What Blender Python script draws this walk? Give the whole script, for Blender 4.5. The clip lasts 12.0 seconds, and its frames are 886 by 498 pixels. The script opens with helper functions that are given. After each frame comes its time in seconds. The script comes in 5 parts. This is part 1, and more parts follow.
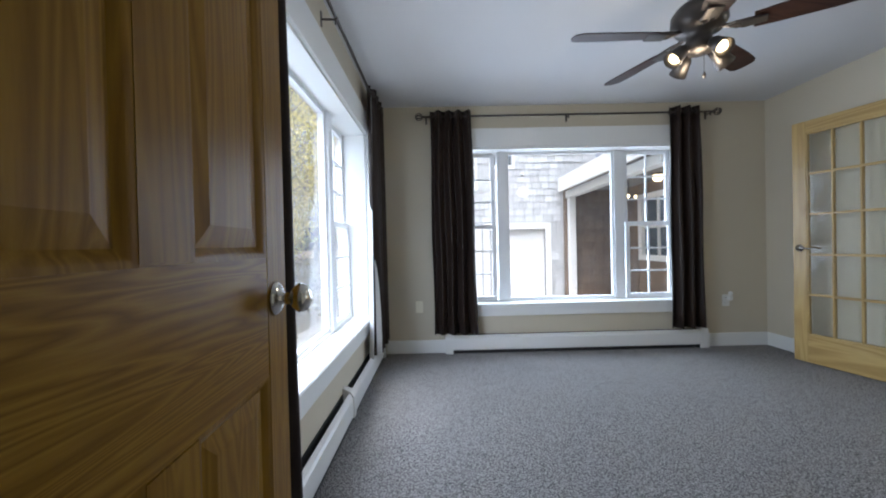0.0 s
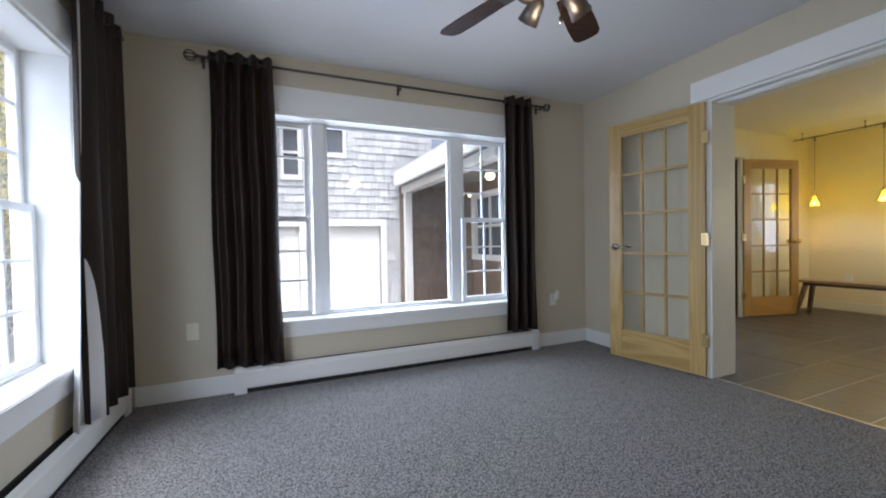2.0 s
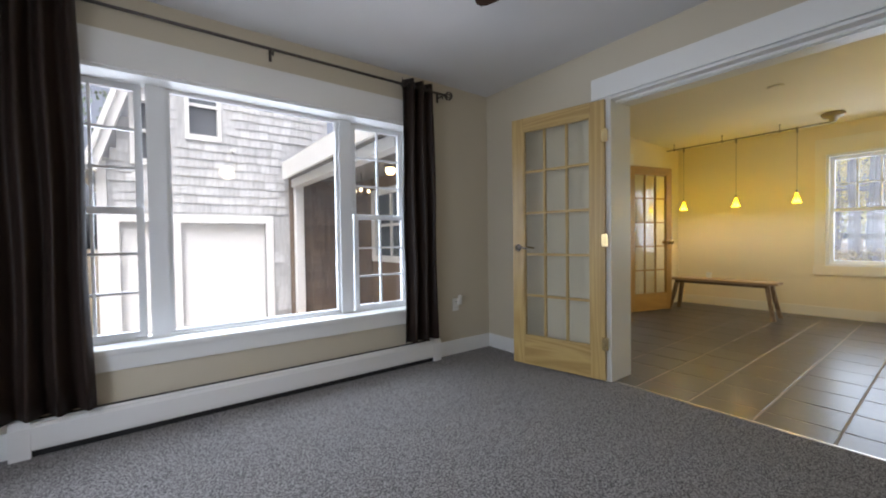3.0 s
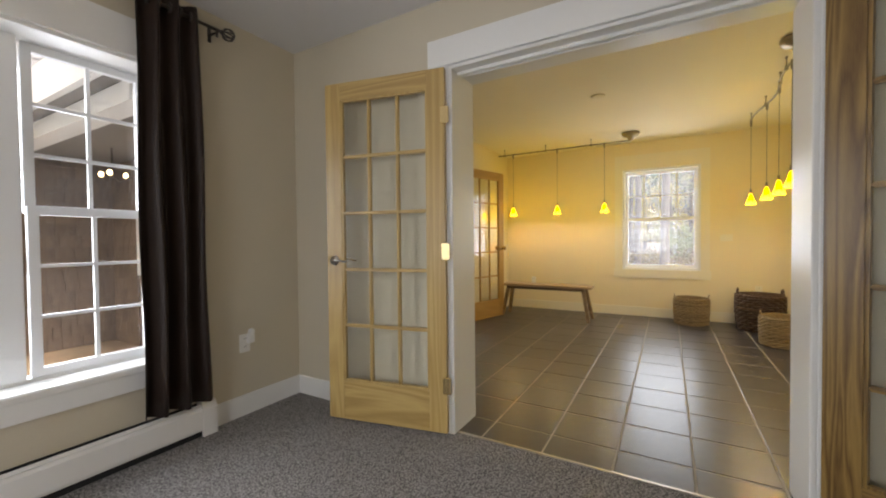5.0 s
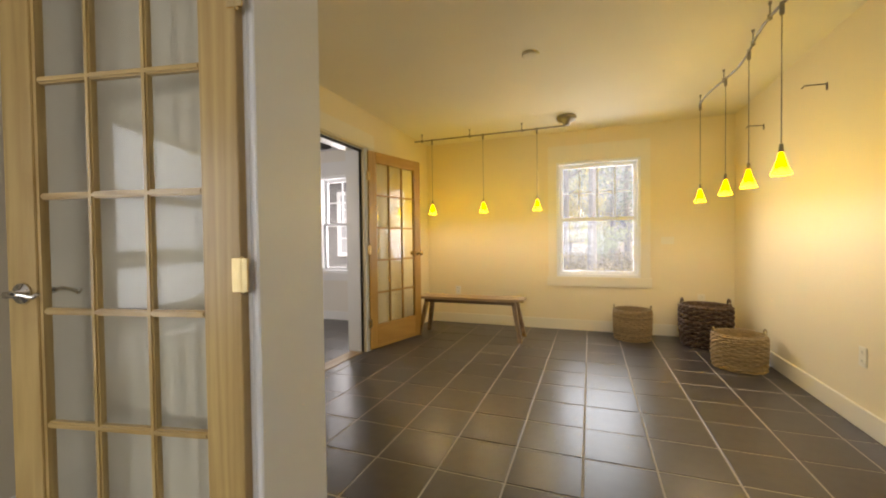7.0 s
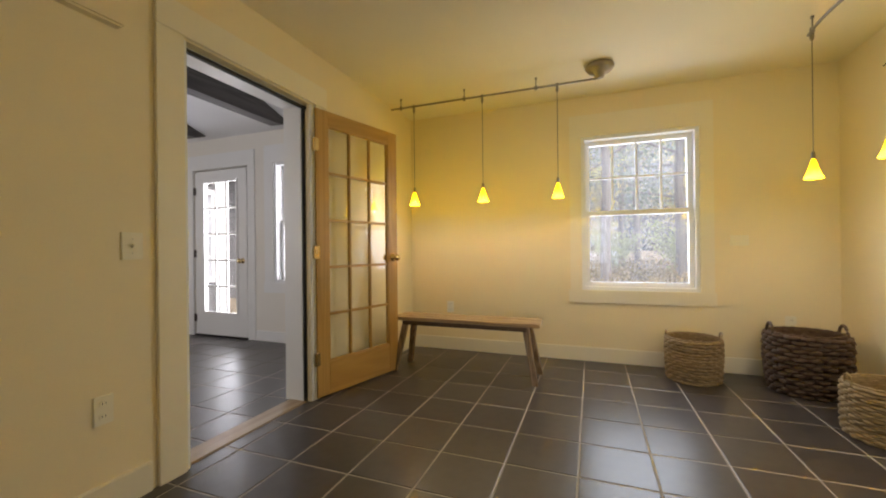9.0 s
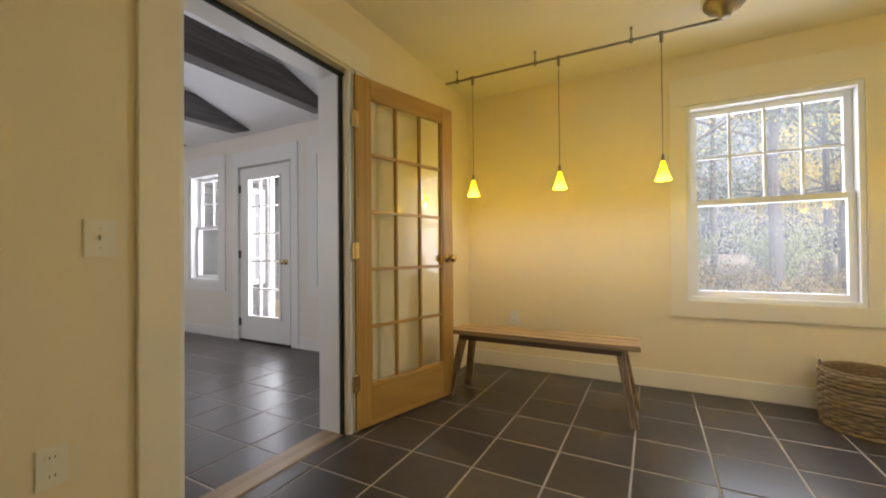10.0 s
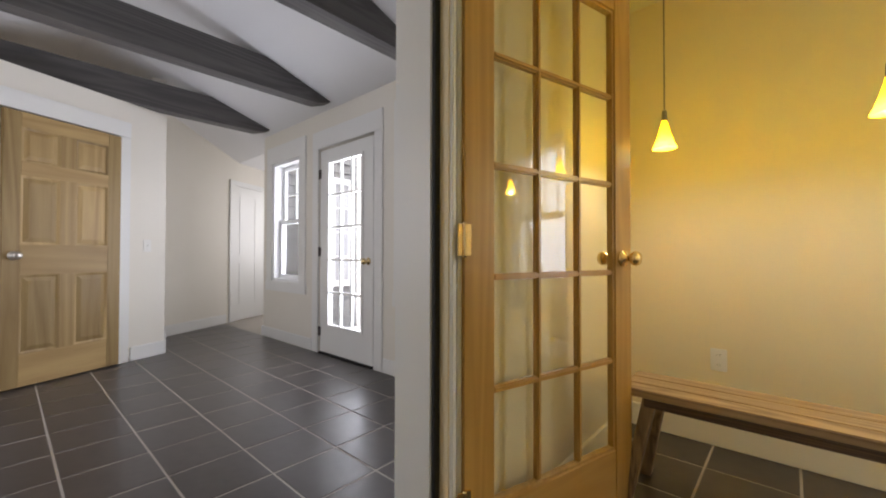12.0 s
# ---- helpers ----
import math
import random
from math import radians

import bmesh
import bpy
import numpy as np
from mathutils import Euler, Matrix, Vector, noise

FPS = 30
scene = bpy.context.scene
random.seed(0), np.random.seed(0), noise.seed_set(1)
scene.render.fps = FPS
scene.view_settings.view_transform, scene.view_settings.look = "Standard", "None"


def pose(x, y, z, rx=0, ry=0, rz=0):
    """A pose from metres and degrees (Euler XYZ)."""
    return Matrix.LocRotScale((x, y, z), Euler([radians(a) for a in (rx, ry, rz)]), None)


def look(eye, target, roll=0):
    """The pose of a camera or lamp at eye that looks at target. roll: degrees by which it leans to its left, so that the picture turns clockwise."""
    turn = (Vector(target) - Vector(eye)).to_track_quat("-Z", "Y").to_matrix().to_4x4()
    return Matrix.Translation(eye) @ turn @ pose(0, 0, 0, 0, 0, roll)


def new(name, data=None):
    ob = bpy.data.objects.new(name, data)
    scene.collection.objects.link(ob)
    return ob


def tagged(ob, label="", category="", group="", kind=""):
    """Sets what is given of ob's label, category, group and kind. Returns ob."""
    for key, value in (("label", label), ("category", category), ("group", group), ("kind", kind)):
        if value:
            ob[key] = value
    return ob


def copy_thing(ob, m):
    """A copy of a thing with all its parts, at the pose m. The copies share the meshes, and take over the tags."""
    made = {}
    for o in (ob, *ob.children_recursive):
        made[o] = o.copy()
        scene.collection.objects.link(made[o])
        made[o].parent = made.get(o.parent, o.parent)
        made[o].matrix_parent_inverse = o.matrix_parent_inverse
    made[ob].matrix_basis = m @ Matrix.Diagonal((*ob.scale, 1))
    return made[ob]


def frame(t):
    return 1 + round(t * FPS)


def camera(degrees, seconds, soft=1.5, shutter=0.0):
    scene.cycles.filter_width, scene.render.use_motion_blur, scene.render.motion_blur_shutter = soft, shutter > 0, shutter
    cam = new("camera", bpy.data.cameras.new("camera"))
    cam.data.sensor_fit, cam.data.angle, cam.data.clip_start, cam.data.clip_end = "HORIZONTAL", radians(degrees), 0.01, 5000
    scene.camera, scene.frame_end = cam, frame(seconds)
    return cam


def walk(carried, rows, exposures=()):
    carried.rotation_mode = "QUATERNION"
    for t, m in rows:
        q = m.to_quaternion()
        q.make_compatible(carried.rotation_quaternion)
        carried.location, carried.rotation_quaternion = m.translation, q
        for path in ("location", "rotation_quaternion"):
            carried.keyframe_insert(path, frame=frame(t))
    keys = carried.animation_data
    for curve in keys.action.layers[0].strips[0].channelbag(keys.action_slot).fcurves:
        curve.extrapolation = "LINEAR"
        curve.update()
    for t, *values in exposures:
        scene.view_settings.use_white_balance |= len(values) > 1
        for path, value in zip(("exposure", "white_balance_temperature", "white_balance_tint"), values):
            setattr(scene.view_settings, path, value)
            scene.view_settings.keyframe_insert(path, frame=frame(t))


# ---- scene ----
cam = camera(97.1, 12.0, soft=2.0)
PATH = [
    (0, (0.161, 0.29, 1.075), (0.18, 2.29, 1.053), -1.3),
    (0.5, (0.171, 0.493, 1.058), (0.377, 2.483, 1.039), -1.3),
    (1, (0.253, 0.69, 1.042), (0.627, 2.655, 1.016), -1.3),
    (1.5, (0.355, 0.852, 1.054), (0.912, 2.772, 1.016), -1.2),
    (2, (0.474, 1.036, 1.048), (1.268, 2.871, 1.011), -1.0),
    (2.5, (0.62, 1.213, 1.031), (1.651, 2.926, 0.992), -0.9),
    (3, (0.769, 1.362, 1.048), (1.969, 2.961, 1.004), -0.8),
    (3.2, (0.83, 1.425, 1.044), (2.092, 2.975, 0.998), -0.8),
    (4.8, (1.414, 1.807, 1.069), (3.113, 2.862, 1.039), -0.7),
    (5, (1.513, 1.845, 1.092), (3.244, 2.846, 1.049), -0.6),
    (5.5, (1.744, 1.925, 1.104), (3.554, 2.774, 1.058), -0.5),
    (6, (2.002, 1.957, 1.112), (3.86, 2.695, 1.067), -0.5),
    (6.5, (2.29, 1.982, 1.126), (4.16, 2.691, 1.077), -0.6),
    (7, (2.603, 2.041, 1.117), (4.475, 2.743, 1.075), -0.7),
    (7.2, (2.723, 2.033, 1.117), (4.59, 2.747, 1.081), -0.9),
    (8.8, (3.699, 2.296, 1.053), (5.57, 3.003, 1.058), -0.8),
    (9, (3.819, 2.344, 1.042), (5.689, 3.052, 1.044), -0.6),
    (9.5, (4.093, 2.477, 1.026), (5.923, 3.282, 1.035), -0.6),
    (10, (4.332, 2.652, 1.014), (6.097, 3.594, 1.035), -0.5),
    (10.1, (4.382, 2.673, 1.013), (6.128, 3.647, 1.033), -0.6),
    (10.5, (4.579, 2.81, 1.002), (6.291, 3.843, 1.02), -0.3),
    (11, (4.798, 2.983, 0.994), (6.457, 4.1, 1.016), -0.2),
    (11.5, (4.991, 3.212, 0.984), (6.565, 4.445, 1.015), -0.1),
    (12, (5.188, 3.442, 0.99), (6.684, 4.77, 1.019), 0.1),
]
EXPOSURES = [(0.0, 1.05, 5600, 11), (2.0, 0.94, 5700, 14), (3.2, 0.86, 6150, 15), (5.0, 1.15, 6850, 16), (6.0, 1.26, 7050, 17), (7.0, 1.26, 7000, 17), (9.0, 0.96, 6500, 17), (12.0, 1.04, 6280, 16)]
walk(cam, [(t, look(eye, target, roll)) for t, eye, target, roll in PATH], EXPOSURES)

# ---- light ----
world = bpy.data.worlds.new("sky")
scene.world = world
world.use_nodes = True
wn = world.node_tree.nodes
sky = wn.new("ShaderNodeTexSky")
sky.sky_type, sky.sun_disc = "NISHITA", False
sky.sun_elevation, sky.sun_rotation = radians(65), radians(217)
sky.air_density, sky.dust_density, sky.ozone_density = 0.6, 9.0, 0.5
pale = wn.new("ShaderNodeHueSaturation")  # a thin white overcast
pale.inputs["Saturation"].default_value = 0.45
world.node_tree.links.new(sky.outputs[0], pale.inputs["Color"])
world.node_tree.links.new(pale.outputs[0], wn["Background"].inputs[0])
wn["Background"].inputs[1].default_value = 0.15

sun = new("sun", bpy.data.lights.new("sun", "SUN"))
sun.data.energy, sun.data.angle, sun.data.color = 0.95, radians(20), (1.0, 0.97, 0.92)
sun.matrix_world = look((0, 0, 0), (0.25, 0.33, -0.90))


def window_light(name, eye, way, w, h, power, strips=1, tilt=0.0, colour=(0.80, 0.90, 1.0)):
    """Daylight in a window's opening, in level strips tipped down as the sky's light falls. way: the heading it shines to, in degrees from +x."""
    for k in range(strips):
        lamp = new(name, bpy.data.lights.new(name, "AREA"))
        lamp.data.shape, lamp.data.size, lamp.data.size_y = "RECTANGLE", w, h / strips * 0.95
        lamp.data.energy, lamp.data.color = power / strips, colour
        lamp.matrix_world = pose(eye[0], eye[1], eye[2] + h * ((k + 0.5) / strips - 0.5), 90 - tilt, 0, way - 90)


window_light("daylight_north", (1.42, 4.60, 1.25), -90, 2.1, 1.45, 29, 3, 36)
window_light("daylight_west", (-0.88, 2.47, 1.25), 0, 2.1, 1.45, 26, 3, 36)
window_light("daylight_east", (7.94, 1.96, 1.37), 180, 0.85, 1.3, 12, 2, 20)
window_light("daylight_hall_door", (7.55, 6.52, 1.1), 180, 0.6, 1.6, 16, 1, 0, (0.92, 0.95, 1.0))
window_light("daylight_hall_window", (7.60, 7.75, 1.37), 180, 0.5, 1.3, 5.5, 1, 0, (0.96, 0.97, 1.0))
window_light("daylight_hall_side", (7.60, 5.42, 1.37), 180, 0.5, 1.3, 7, 1, 0, (0.96, 0.97, 1.0))
window_light("daylight_hall_west", (3.97, 6.2, 1.45), 0, 1.7, 1.2, 8, 1, 0, (0.96, 0.97, 1.0))
# added fill with no window seen there, to brighten the hall's far end
window_light("nook_fill_light", (8.66, 9.2, 1.4), 180, 0.9, 1.2, 5, 1, 0, (0.98, 0.97, 0.95))


# ---- materials ----
def mat(name, colour, rough=0.6, metal=0.0, grain=0.0, scale=40.0, bump=0.0, blotch=0.06, stretch=(1, 1, 1), coat=0.0, spec=0.5, per_object=0.0):
    m = bpy.data.materials.new(name)
    m.use_nodes = True
    nt = m.node_tree
    n, ln = nt.nodes, nt.links
    b = n["Principled BSDF"]
    b.inputs["Roughness"].default_value, b.inputs["Metallic"].default_value = rough, metal
    b.inputs["Coat Weight"].default_value, b.inputs["Specular IOR Level"].default_value = coat, spec
    tc, mp = n.new("ShaderNodeTexCoord"), n.new("ShaderNodeMapping")
    mp.inputs["Scale"].default_value = stretch
    ln.new(tc.outputs["Object"], mp.inputs[0])
    fine, big = n.new("ShaderNodeTexNoise"), n.new("ShaderNodeTexNoise")
    fine.inputs["Scale"].default_value, fine.inputs["Detail"].default_value = scale, 5
    big.inputs["Scale"].default_value, big.inputs["Detail"].default_value = 1.7, 3
    ln.new(mp.outputs[0], fine.inputs[0])
    ln.new(tc.outputs["Object"], big.inputs[0])
    # value = 1 + grain * (fine - .5) + blotch * (big - .5) + per_object * (random - .5)
    a1 = n.new("ShaderNodeMath"); a1.operation = "MULTIPLY_ADD"
    ln.new(fine.outputs["Fac"], a1.inputs[0]); a1.inputs[1].default_value = grain * 2; a1.inputs[2].default_value = 1 - grain
    a2 = n.new("ShaderNodeMath"); a2.operation = "MULTIPLY_ADD"
    ln.new(big.outputs["Fac"], a2.inputs[0]); a2.inputs[1].default_value = blotch * 2; a2.inputs[2].default_value = -blotch
    a3 = n.new("ShaderNodeMath"); a3.operation = "ADD"
    ln.new(a1.outputs[0], a3.inputs[0]); ln.new(a2.outputs[0], a3.inputs[1])
    last = a3
    if per_object:
        oi = n.new("ShaderNodeObjectInfo")
        a4 = n.new("ShaderNodeMath"); a4.operation = "MULTIPLY_ADD"
        ln.new(oi.outputs["Random"], a4.inputs[0]); a4.inputs[1].default_value = per_object; a4.inputs[2].default_value = -per_object / 2
        a5 = n.new("ShaderNodeMath"); a5.operation = "ADD"
        ln.new(a3.outputs[0], a5.inputs[0]); ln.new(a4.outputs[0], a5.inputs[1])
        last = a5
    mix = n.new("ShaderNodeVectorMath"); mix.operation = "SCALE"
    mix.inputs[0].default_value = colour[:3]
    ln.new(last.outputs[0], mix.inputs["Scale"])
    ln.new(mix.outputs[0], b.inputs["Base Color"])
    if bump:
        bp = n.new("ShaderNodeBump")
        bp.inputs["Strength"].default_value, bp.inputs["Distance"].default_value = bump, 0.004
        ln.new(fine.outputs["Fac"], bp.inputs["Height"])
        ln.new(bp.outputs[0], b.inputs["Normal"])
    return m


def wood(name, light, dark, axis="Z", rough=0.35, scale=9.0, coat=0.15, spec=0.5, bands=9.0, vary=0.0):
    """Flat-sawn boards: stretched, distorted bands along the axis."""
    m = bpy.data.materials.new(name)
    m.use_nodes = True
    n, ln = m.node_tree.nodes, m.node_tree.links
    b = n["Principled BSDF"]
    b.inputs["Roughness"].default_value, b.inputs["Coat Weight"].default_value = rough, coat
    b.inputs["Coat Roughness"].default_value, b.inputs["Specular IOR Level"].default_value = 0.2, spec
    tc, mp = n.new("ShaderNodeTexCoord"), n.new("ShaderNodeMapping")
    st = {"X": (0.06, 1, 1), "Y": (1, 0.06, 1), "Z": (1, 1, 0.06)}[axis]
    mp.inputs["Scale"].default_value = st
    ln.new(tc.outputs["Object"], mp.inputs[0])
    big, fine = n.new("ShaderNodeTexNoise"), n.new("ShaderNodeTexNoise")
    big.inputs["Scale"].default_value, big.inputs["Detail"].default_value, big.inputs["Distortion"].default_value = scale, 2, 0.6
    fine.inputs["Scale"].default_value, fine.inputs["Detail"].default_value, fine.inputs["Roughness"].default_value = scale * 26, 6, 0.65
    ln.new(mp.outputs[0], big.inputs[0]); ln.new(mp.outputs[0], fine.inputs[0])
    rings = n.new("ShaderNodeMath"); rings.operation = "MULTIPLY"; rings.inputs[1].default_value = bands
    ln.new(big.outputs["Fac"], rings.inputs[0])
    tri = n.new("ShaderNodeMath"); tri.operation = "PINGPONG"; tri.inputs[1].default_value = 0.5
    ln.new(rings.outputs[0], tri.inputs[0])
    add = n.new("ShaderNodeMath"); add.operation = "MULTIPLY_ADD"; add.inputs[1].default_value = 0.5
    ln.new(fine.outputs["Fac"], add.inputs[0]); ln.new(tri.outputs[0], add.inputs[2])
    ramp = n.new("ShaderNodeValToRGB")
    ramp.color_ramp.elements[0].position, ramp.color_ramp.elements[1].position = 0.22, 0.78
    ramp.color_ramp.elements[0].color, ramp.color_ramp.elements[1].color = (*light, 1), (*dark, 1)
    ln.new(add.outputs[0], ramp.inputs[0])
    # boards differ a little from one another
    oi, mr, sc = n.new("ShaderNodeObjectInfo"), n.new("ShaderNodeMapRange"), n.new("ShaderNodeVectorMath")
    mr.inputs["To Min"].default_value, mr.inputs["To Max"].default_value = 1 - vary, 1 + vary
    sc.operation = "SCALE"
    ln.new(oi.outputs["Random"], mr.inputs[0]); ln.new(mr.outputs[0], sc.inputs["Scale"])
    ln.new(ramp.outputs[0], sc.inputs[0]); ln.new(sc.outputs[0], b.inputs["Base Color"])
    bp = n.new("ShaderNodeBump"); bp.inputs["Strength"].default_value, bp.inputs["Distance"].default_value = 0.12, 0.002
    ln.new(fine.outputs["Fac"], bp.inputs["Height"]); ln.new(bp.outputs[0], b.inputs["Normal"])
    return m


def glass_mat(name, tint=(1, 1, 1), haze=0.0, gloss=0.026):
    """Clear flat pane: mostly straight through, with a Fresnel gloss."""
    m = bpy.data.materials.new(name)
    m.use_nodes = True
    n, ln = m.node_tree.nodes, m.node_tree.links
    n.remove(n["Principled BSDF"])
    tr, gl, mx, fr, pw, ad = n.new("ShaderNodeBsdfTransparent"), n.new("ShaderNodeBsdfGlossy"), n.new("ShaderNodeMixShader"), n.new("ShaderNodeLayerWeight"), n.new("ShaderNodeMath"), n.new("ShaderNodeMath")
    tr.inputs[0].default_value = (*tint, 1)
    gl.inputs["Roughness"].default_value = 0.02
    fr.inputs["Blend"].default_value = 0.5
    pw.operation, pw.inputs[1].default_value = "POWER", 5.0
    ad.operation, ad.inputs[1].default_value, ad.inputs[2].default_value = "MULTIPLY_ADD", 0.9, gloss
    ln.new(fr.outputs["Facing"], pw.inputs[0]); ln.new(pw.outputs[0], ad.inputs[0])
    ln.new(ad.outputs[0], mx.inputs[0]); ln.new(tr.outputs[0], mx.inputs[1]); ln.new(gl.outputs[0], mx.inputs[2])
    last = mx
    if haze:
        # white veil put in to haze and brighten the view, insect mesh included
        tl, m2 = n.new("ShaderNodeBsdfTranslucent"), n.new("ShaderNodeMixShader")
        tl.inputs[0].default_value = (0.95, 0.97, 1.0, 1)
        m2.inputs[0].default_value = haze
        ln.new(mx.outputs[0], m2.inputs[1]); ln.new(tl.outputs[0], m2.inputs[2])
        last = m2
    ln.new(last.outputs[0], n["Material Output"].inputs[0])
    return m


def glow(name, colour, strength):
    m = bpy.data.materials.new(name)
    m.use_nodes = True
    b = m.node_tree.nodes["Principled BSDF"]
    b.inputs["Base Color"].default_value = (*colour, 1)
    b.inputs["Emission Color"].default_value, b.inputs["Emission Strength"].default_value = (*colour, 1), strength
    return m


def carpet_mat():
    m = bpy.data.materials.new("grey_loop_carpet")
    m.use_nodes = True
    n, ln = m.node_tree.nodes, m.node_tree.links
    b = n["Principled BSDF"]
    b.inputs["Roughness"].default_value, b.inputs["Specular IOR Level"].default_value = 0.95, 0.15
    b.inputs["Sheen Weight"].default_value = 0.15
    tc = n.new("ShaderNodeTexCoord")
    vo, no, bg = n.new("ShaderNodeTexVoronoi"), n.new("ShaderNodeTexNoise"), n.new("ShaderNodeTexNoise")
    vo.inputs["Scale"].default_value = 210
    no.inputs["Scale"].default_value, no.inputs["Detail"].default_value = 105, 6
    bg.inputs["Scale"].default_value = 1.2
    for x in (vo, no, bg):
        ln.new(tc.outputs["Object"], x.inputs["Vector"])
    ramp = n.new("ShaderNodeValToRGB")
    e = ramp.color_ramp.elements
    e[0].position, e[1].position = 0.38, 0.62
    e[0].color, e[1].color = (0.066, 0.060, 0.060, 1), (0.38, 0.355, 0.345, 1)
    mixv = n.new("ShaderNodeMath"); mixv.operation = "MULTIPLY_ADD"; mixv.inputs[1].default_value = 0.35
    sep = n.new("ShaderNodeSeparateColor")
    ln.new(vo.outputs["Color"], sep.inputs[0])
    off = n.new("ShaderNodeMath"); off.operation = "SUBTRACT"; off.inputs[1].default_value = 0.5
    ln.new(sep.outputs[0], off.inputs[0])
    ln.new(off.outputs[0], mixv.inputs[0]); ln.new(no.outputs["Fac"], mixv.inputs[2])
    ln.new(mixv.outputs[0], ramp.inputs[0])
    ln.new(ramp.outputs[0], b.inputs["Base Color"])
    bp = n.new("ShaderNodeBump"); bp.inputs["Strength"].default_value, bp.inputs["Distance"].default_value = 0.9, 0.006
    ln.new(vo.outputs["Distance"], bp.inputs["Height"]); bp.invert = True
    ln.new(bp.outputs[0], b.inputs["Normal"])
    return m


M_BEIGE = mat("beige_wall_paint", (0.60, 0.54, 0.42), 0.75, grain=0.03, scale=180, bump=0.08, blotch=0.03)
M_YELLOW = mat("pale_yellow_wall_paint", (0.82, 0.715, 0.485), 0.6, grain=0.03, scale=180, bump=0.08, blotch=0.03)
M_WHITEWALL = mat("off_white_wall_paint", (0.81, 0.775, 0.70), 0.7, grain=0.02, scale=180, bump=0.08, blotch=0.03)
M_CEIL = mat("white_ceiling_paint", (0.72, 0.72, 0.73), 0.85, grain=0.03, scale=150, bump=0.1, blotch=0.03)
M_CREAMCEIL = mat("cream_ceiling_paint", (0.82, 0.755, 0.60), 0.8, grain=0.03, scale=150, bump=0.1, blotch=0.03)
M_TRIM = mat("white_trim_paint", (0.82, 0.82, 0.80), 0.35, grain=0.015, scale=60, bump=0.03, blotch=0.02)
M_CREAMTRIM = mat("cream_trim_paint", (0.82, 0.76, 0.60), 0.35, grain=0.015, scale=60, bump=0.03, blotch=0.02)
M_VINYL = mat("white_window_vinyl", (0.85, 0.86, 0.87), 0.3, grain=0.01, scale=60, blotch=0.02)
M_HEATER = mat("white_enamel_heater", (0.80, 0.79, 0.77), 0.3, grain=0.015, scale=30, blotch=0.03)
# near-black that stands in for the shade inside the heaters' gaps
M_GAPSHADE = mat("painted_gap_shade", (0.015, 0.015, 0.015), 0.8)
M_CARPET = carpet_mat()
M_PINE = wood("honey_pine", (0.55, 0.385, 0.15), (0.42, 0.275, 0.092), "Z", 0.3, 7)
M_PINEH = wood("honey_pine_rail", (0.55, 0.385, 0.15), (0.37, 0.235, 0.075), "X", 0.3, 7)
# strong grain, with shade painted in: this leaf is darker than its pair
M_GRAINSHADE = wood("strong_grained_shaded_pine", (0.31, 0.19, 0.055), (0.12, 0.060, 0.014), "Z", 0.34, 11)
M_GRAINSHADEH = wood("strong_grained_shaded_pine_rail", (0.31, 0.19, 0.055), (0.12, 0.060, 0.014), "X", 0.34, 11)
M_FIR = wood("amber_fir", (0.52, 0.315, 0.090), (0.42, 0.245, 0.064), "Z", 0.32, 5)
M_FIRH = wood("amber_fir_rail", (0.52, 0.315, 0.090), (0.42, 0.245, 0.064), "X", 0.32, 5)
M_OLDPINE = wood("varnished_pine", (0.275, 0.150, 0.016), (0.185, 0.090, 0.008), "Z", 0.36, 12, 0.0, 0.07, 12, 0.08)
M_OLDPINEH = wood("varnished_pine_rail", (0.29, 0.160, 0.018), (0.170, 0.082, 0.008), "X", 0.36, 15, 0.0, 0.07, 16, 0.06)
M_KNOTTY = wood("knotty_pine", (0.43, 0.30, 0.13), (0.31, 0.20, 0.08), "Z", 0.45, 4, 0.05, 0.3, 6, 0.24)
M_KNOTTYH = wood("knotty_pine_rail", (0.46, 0.32, 0.14), (0.34, 0.22, 0.09), "X", 0.45, 4, 0.05, 0.3, 6, 0.10)
M_BENCH = wood("weathered_bench_wood", (0.50, 0.36, 0.20), (0.22, 0.14, 0.075), "Y", 0.45, 10, 0.05)
M_BENCHEDGE = wood("dark_worn_bench_edge", (0.14, 0.085, 0.045), (0.06, 0.035, 0.018), "Y", 0.5, 12, 0.05)
M_BENCHLEG = wood("weathered_bench_leg", (0.36, 0.25, 0.14), (0.15, 0.095, 0.05), "Z", 0.5, 10, 0.05)
M_BEAM = wood("grey_stained_beam", (0.115, 0.108, 0.105), (0.062, 0.058, 0.058), "X", 0.65, 6, 0.0)
M_BLADE = wood("dark_walnut_blade", (0.055, 0.026, 0.018), (0.028, 0.013, 0.010), "X", 0.55, 8, 0.0, 0.2)
M_CURTAIN = mat("brown_satin_curtain", (0.028, 0.0175, 0.013), 0.48, grain=0.10, scale=260, bump=0.15, blotch=0.05, stretch=(1, 1, 0.25), spec=0.25)
M_LINING = mat("white_curtain_lining", (0.80, 0.80, 0.80), 0.8, grain=0.03, scale=200, blotch=0.03)
M_PEWTER = mat("aged_pewter", (0.12, 0.105, 0.095), 0.42, metal=0.9, grain=0.08, scale=40, blotch=0.1)
M_NICKEL = mat("brushed_nickel", (0.55, 0.52, 0.47), 0.28, metal=1.0, grain=0.05, scale=80)
M_CANOPY = mat("warm_brushed_nickel", (0.36, 0.315, 0.25), 0.45, metal=1.0, grain=0.05, scale=80)
M_RAIL = mat("dull_nickel_rail", (0.26, 0.24, 0.21), 0.42, metal=1.0, grain=0.05, scale=80)
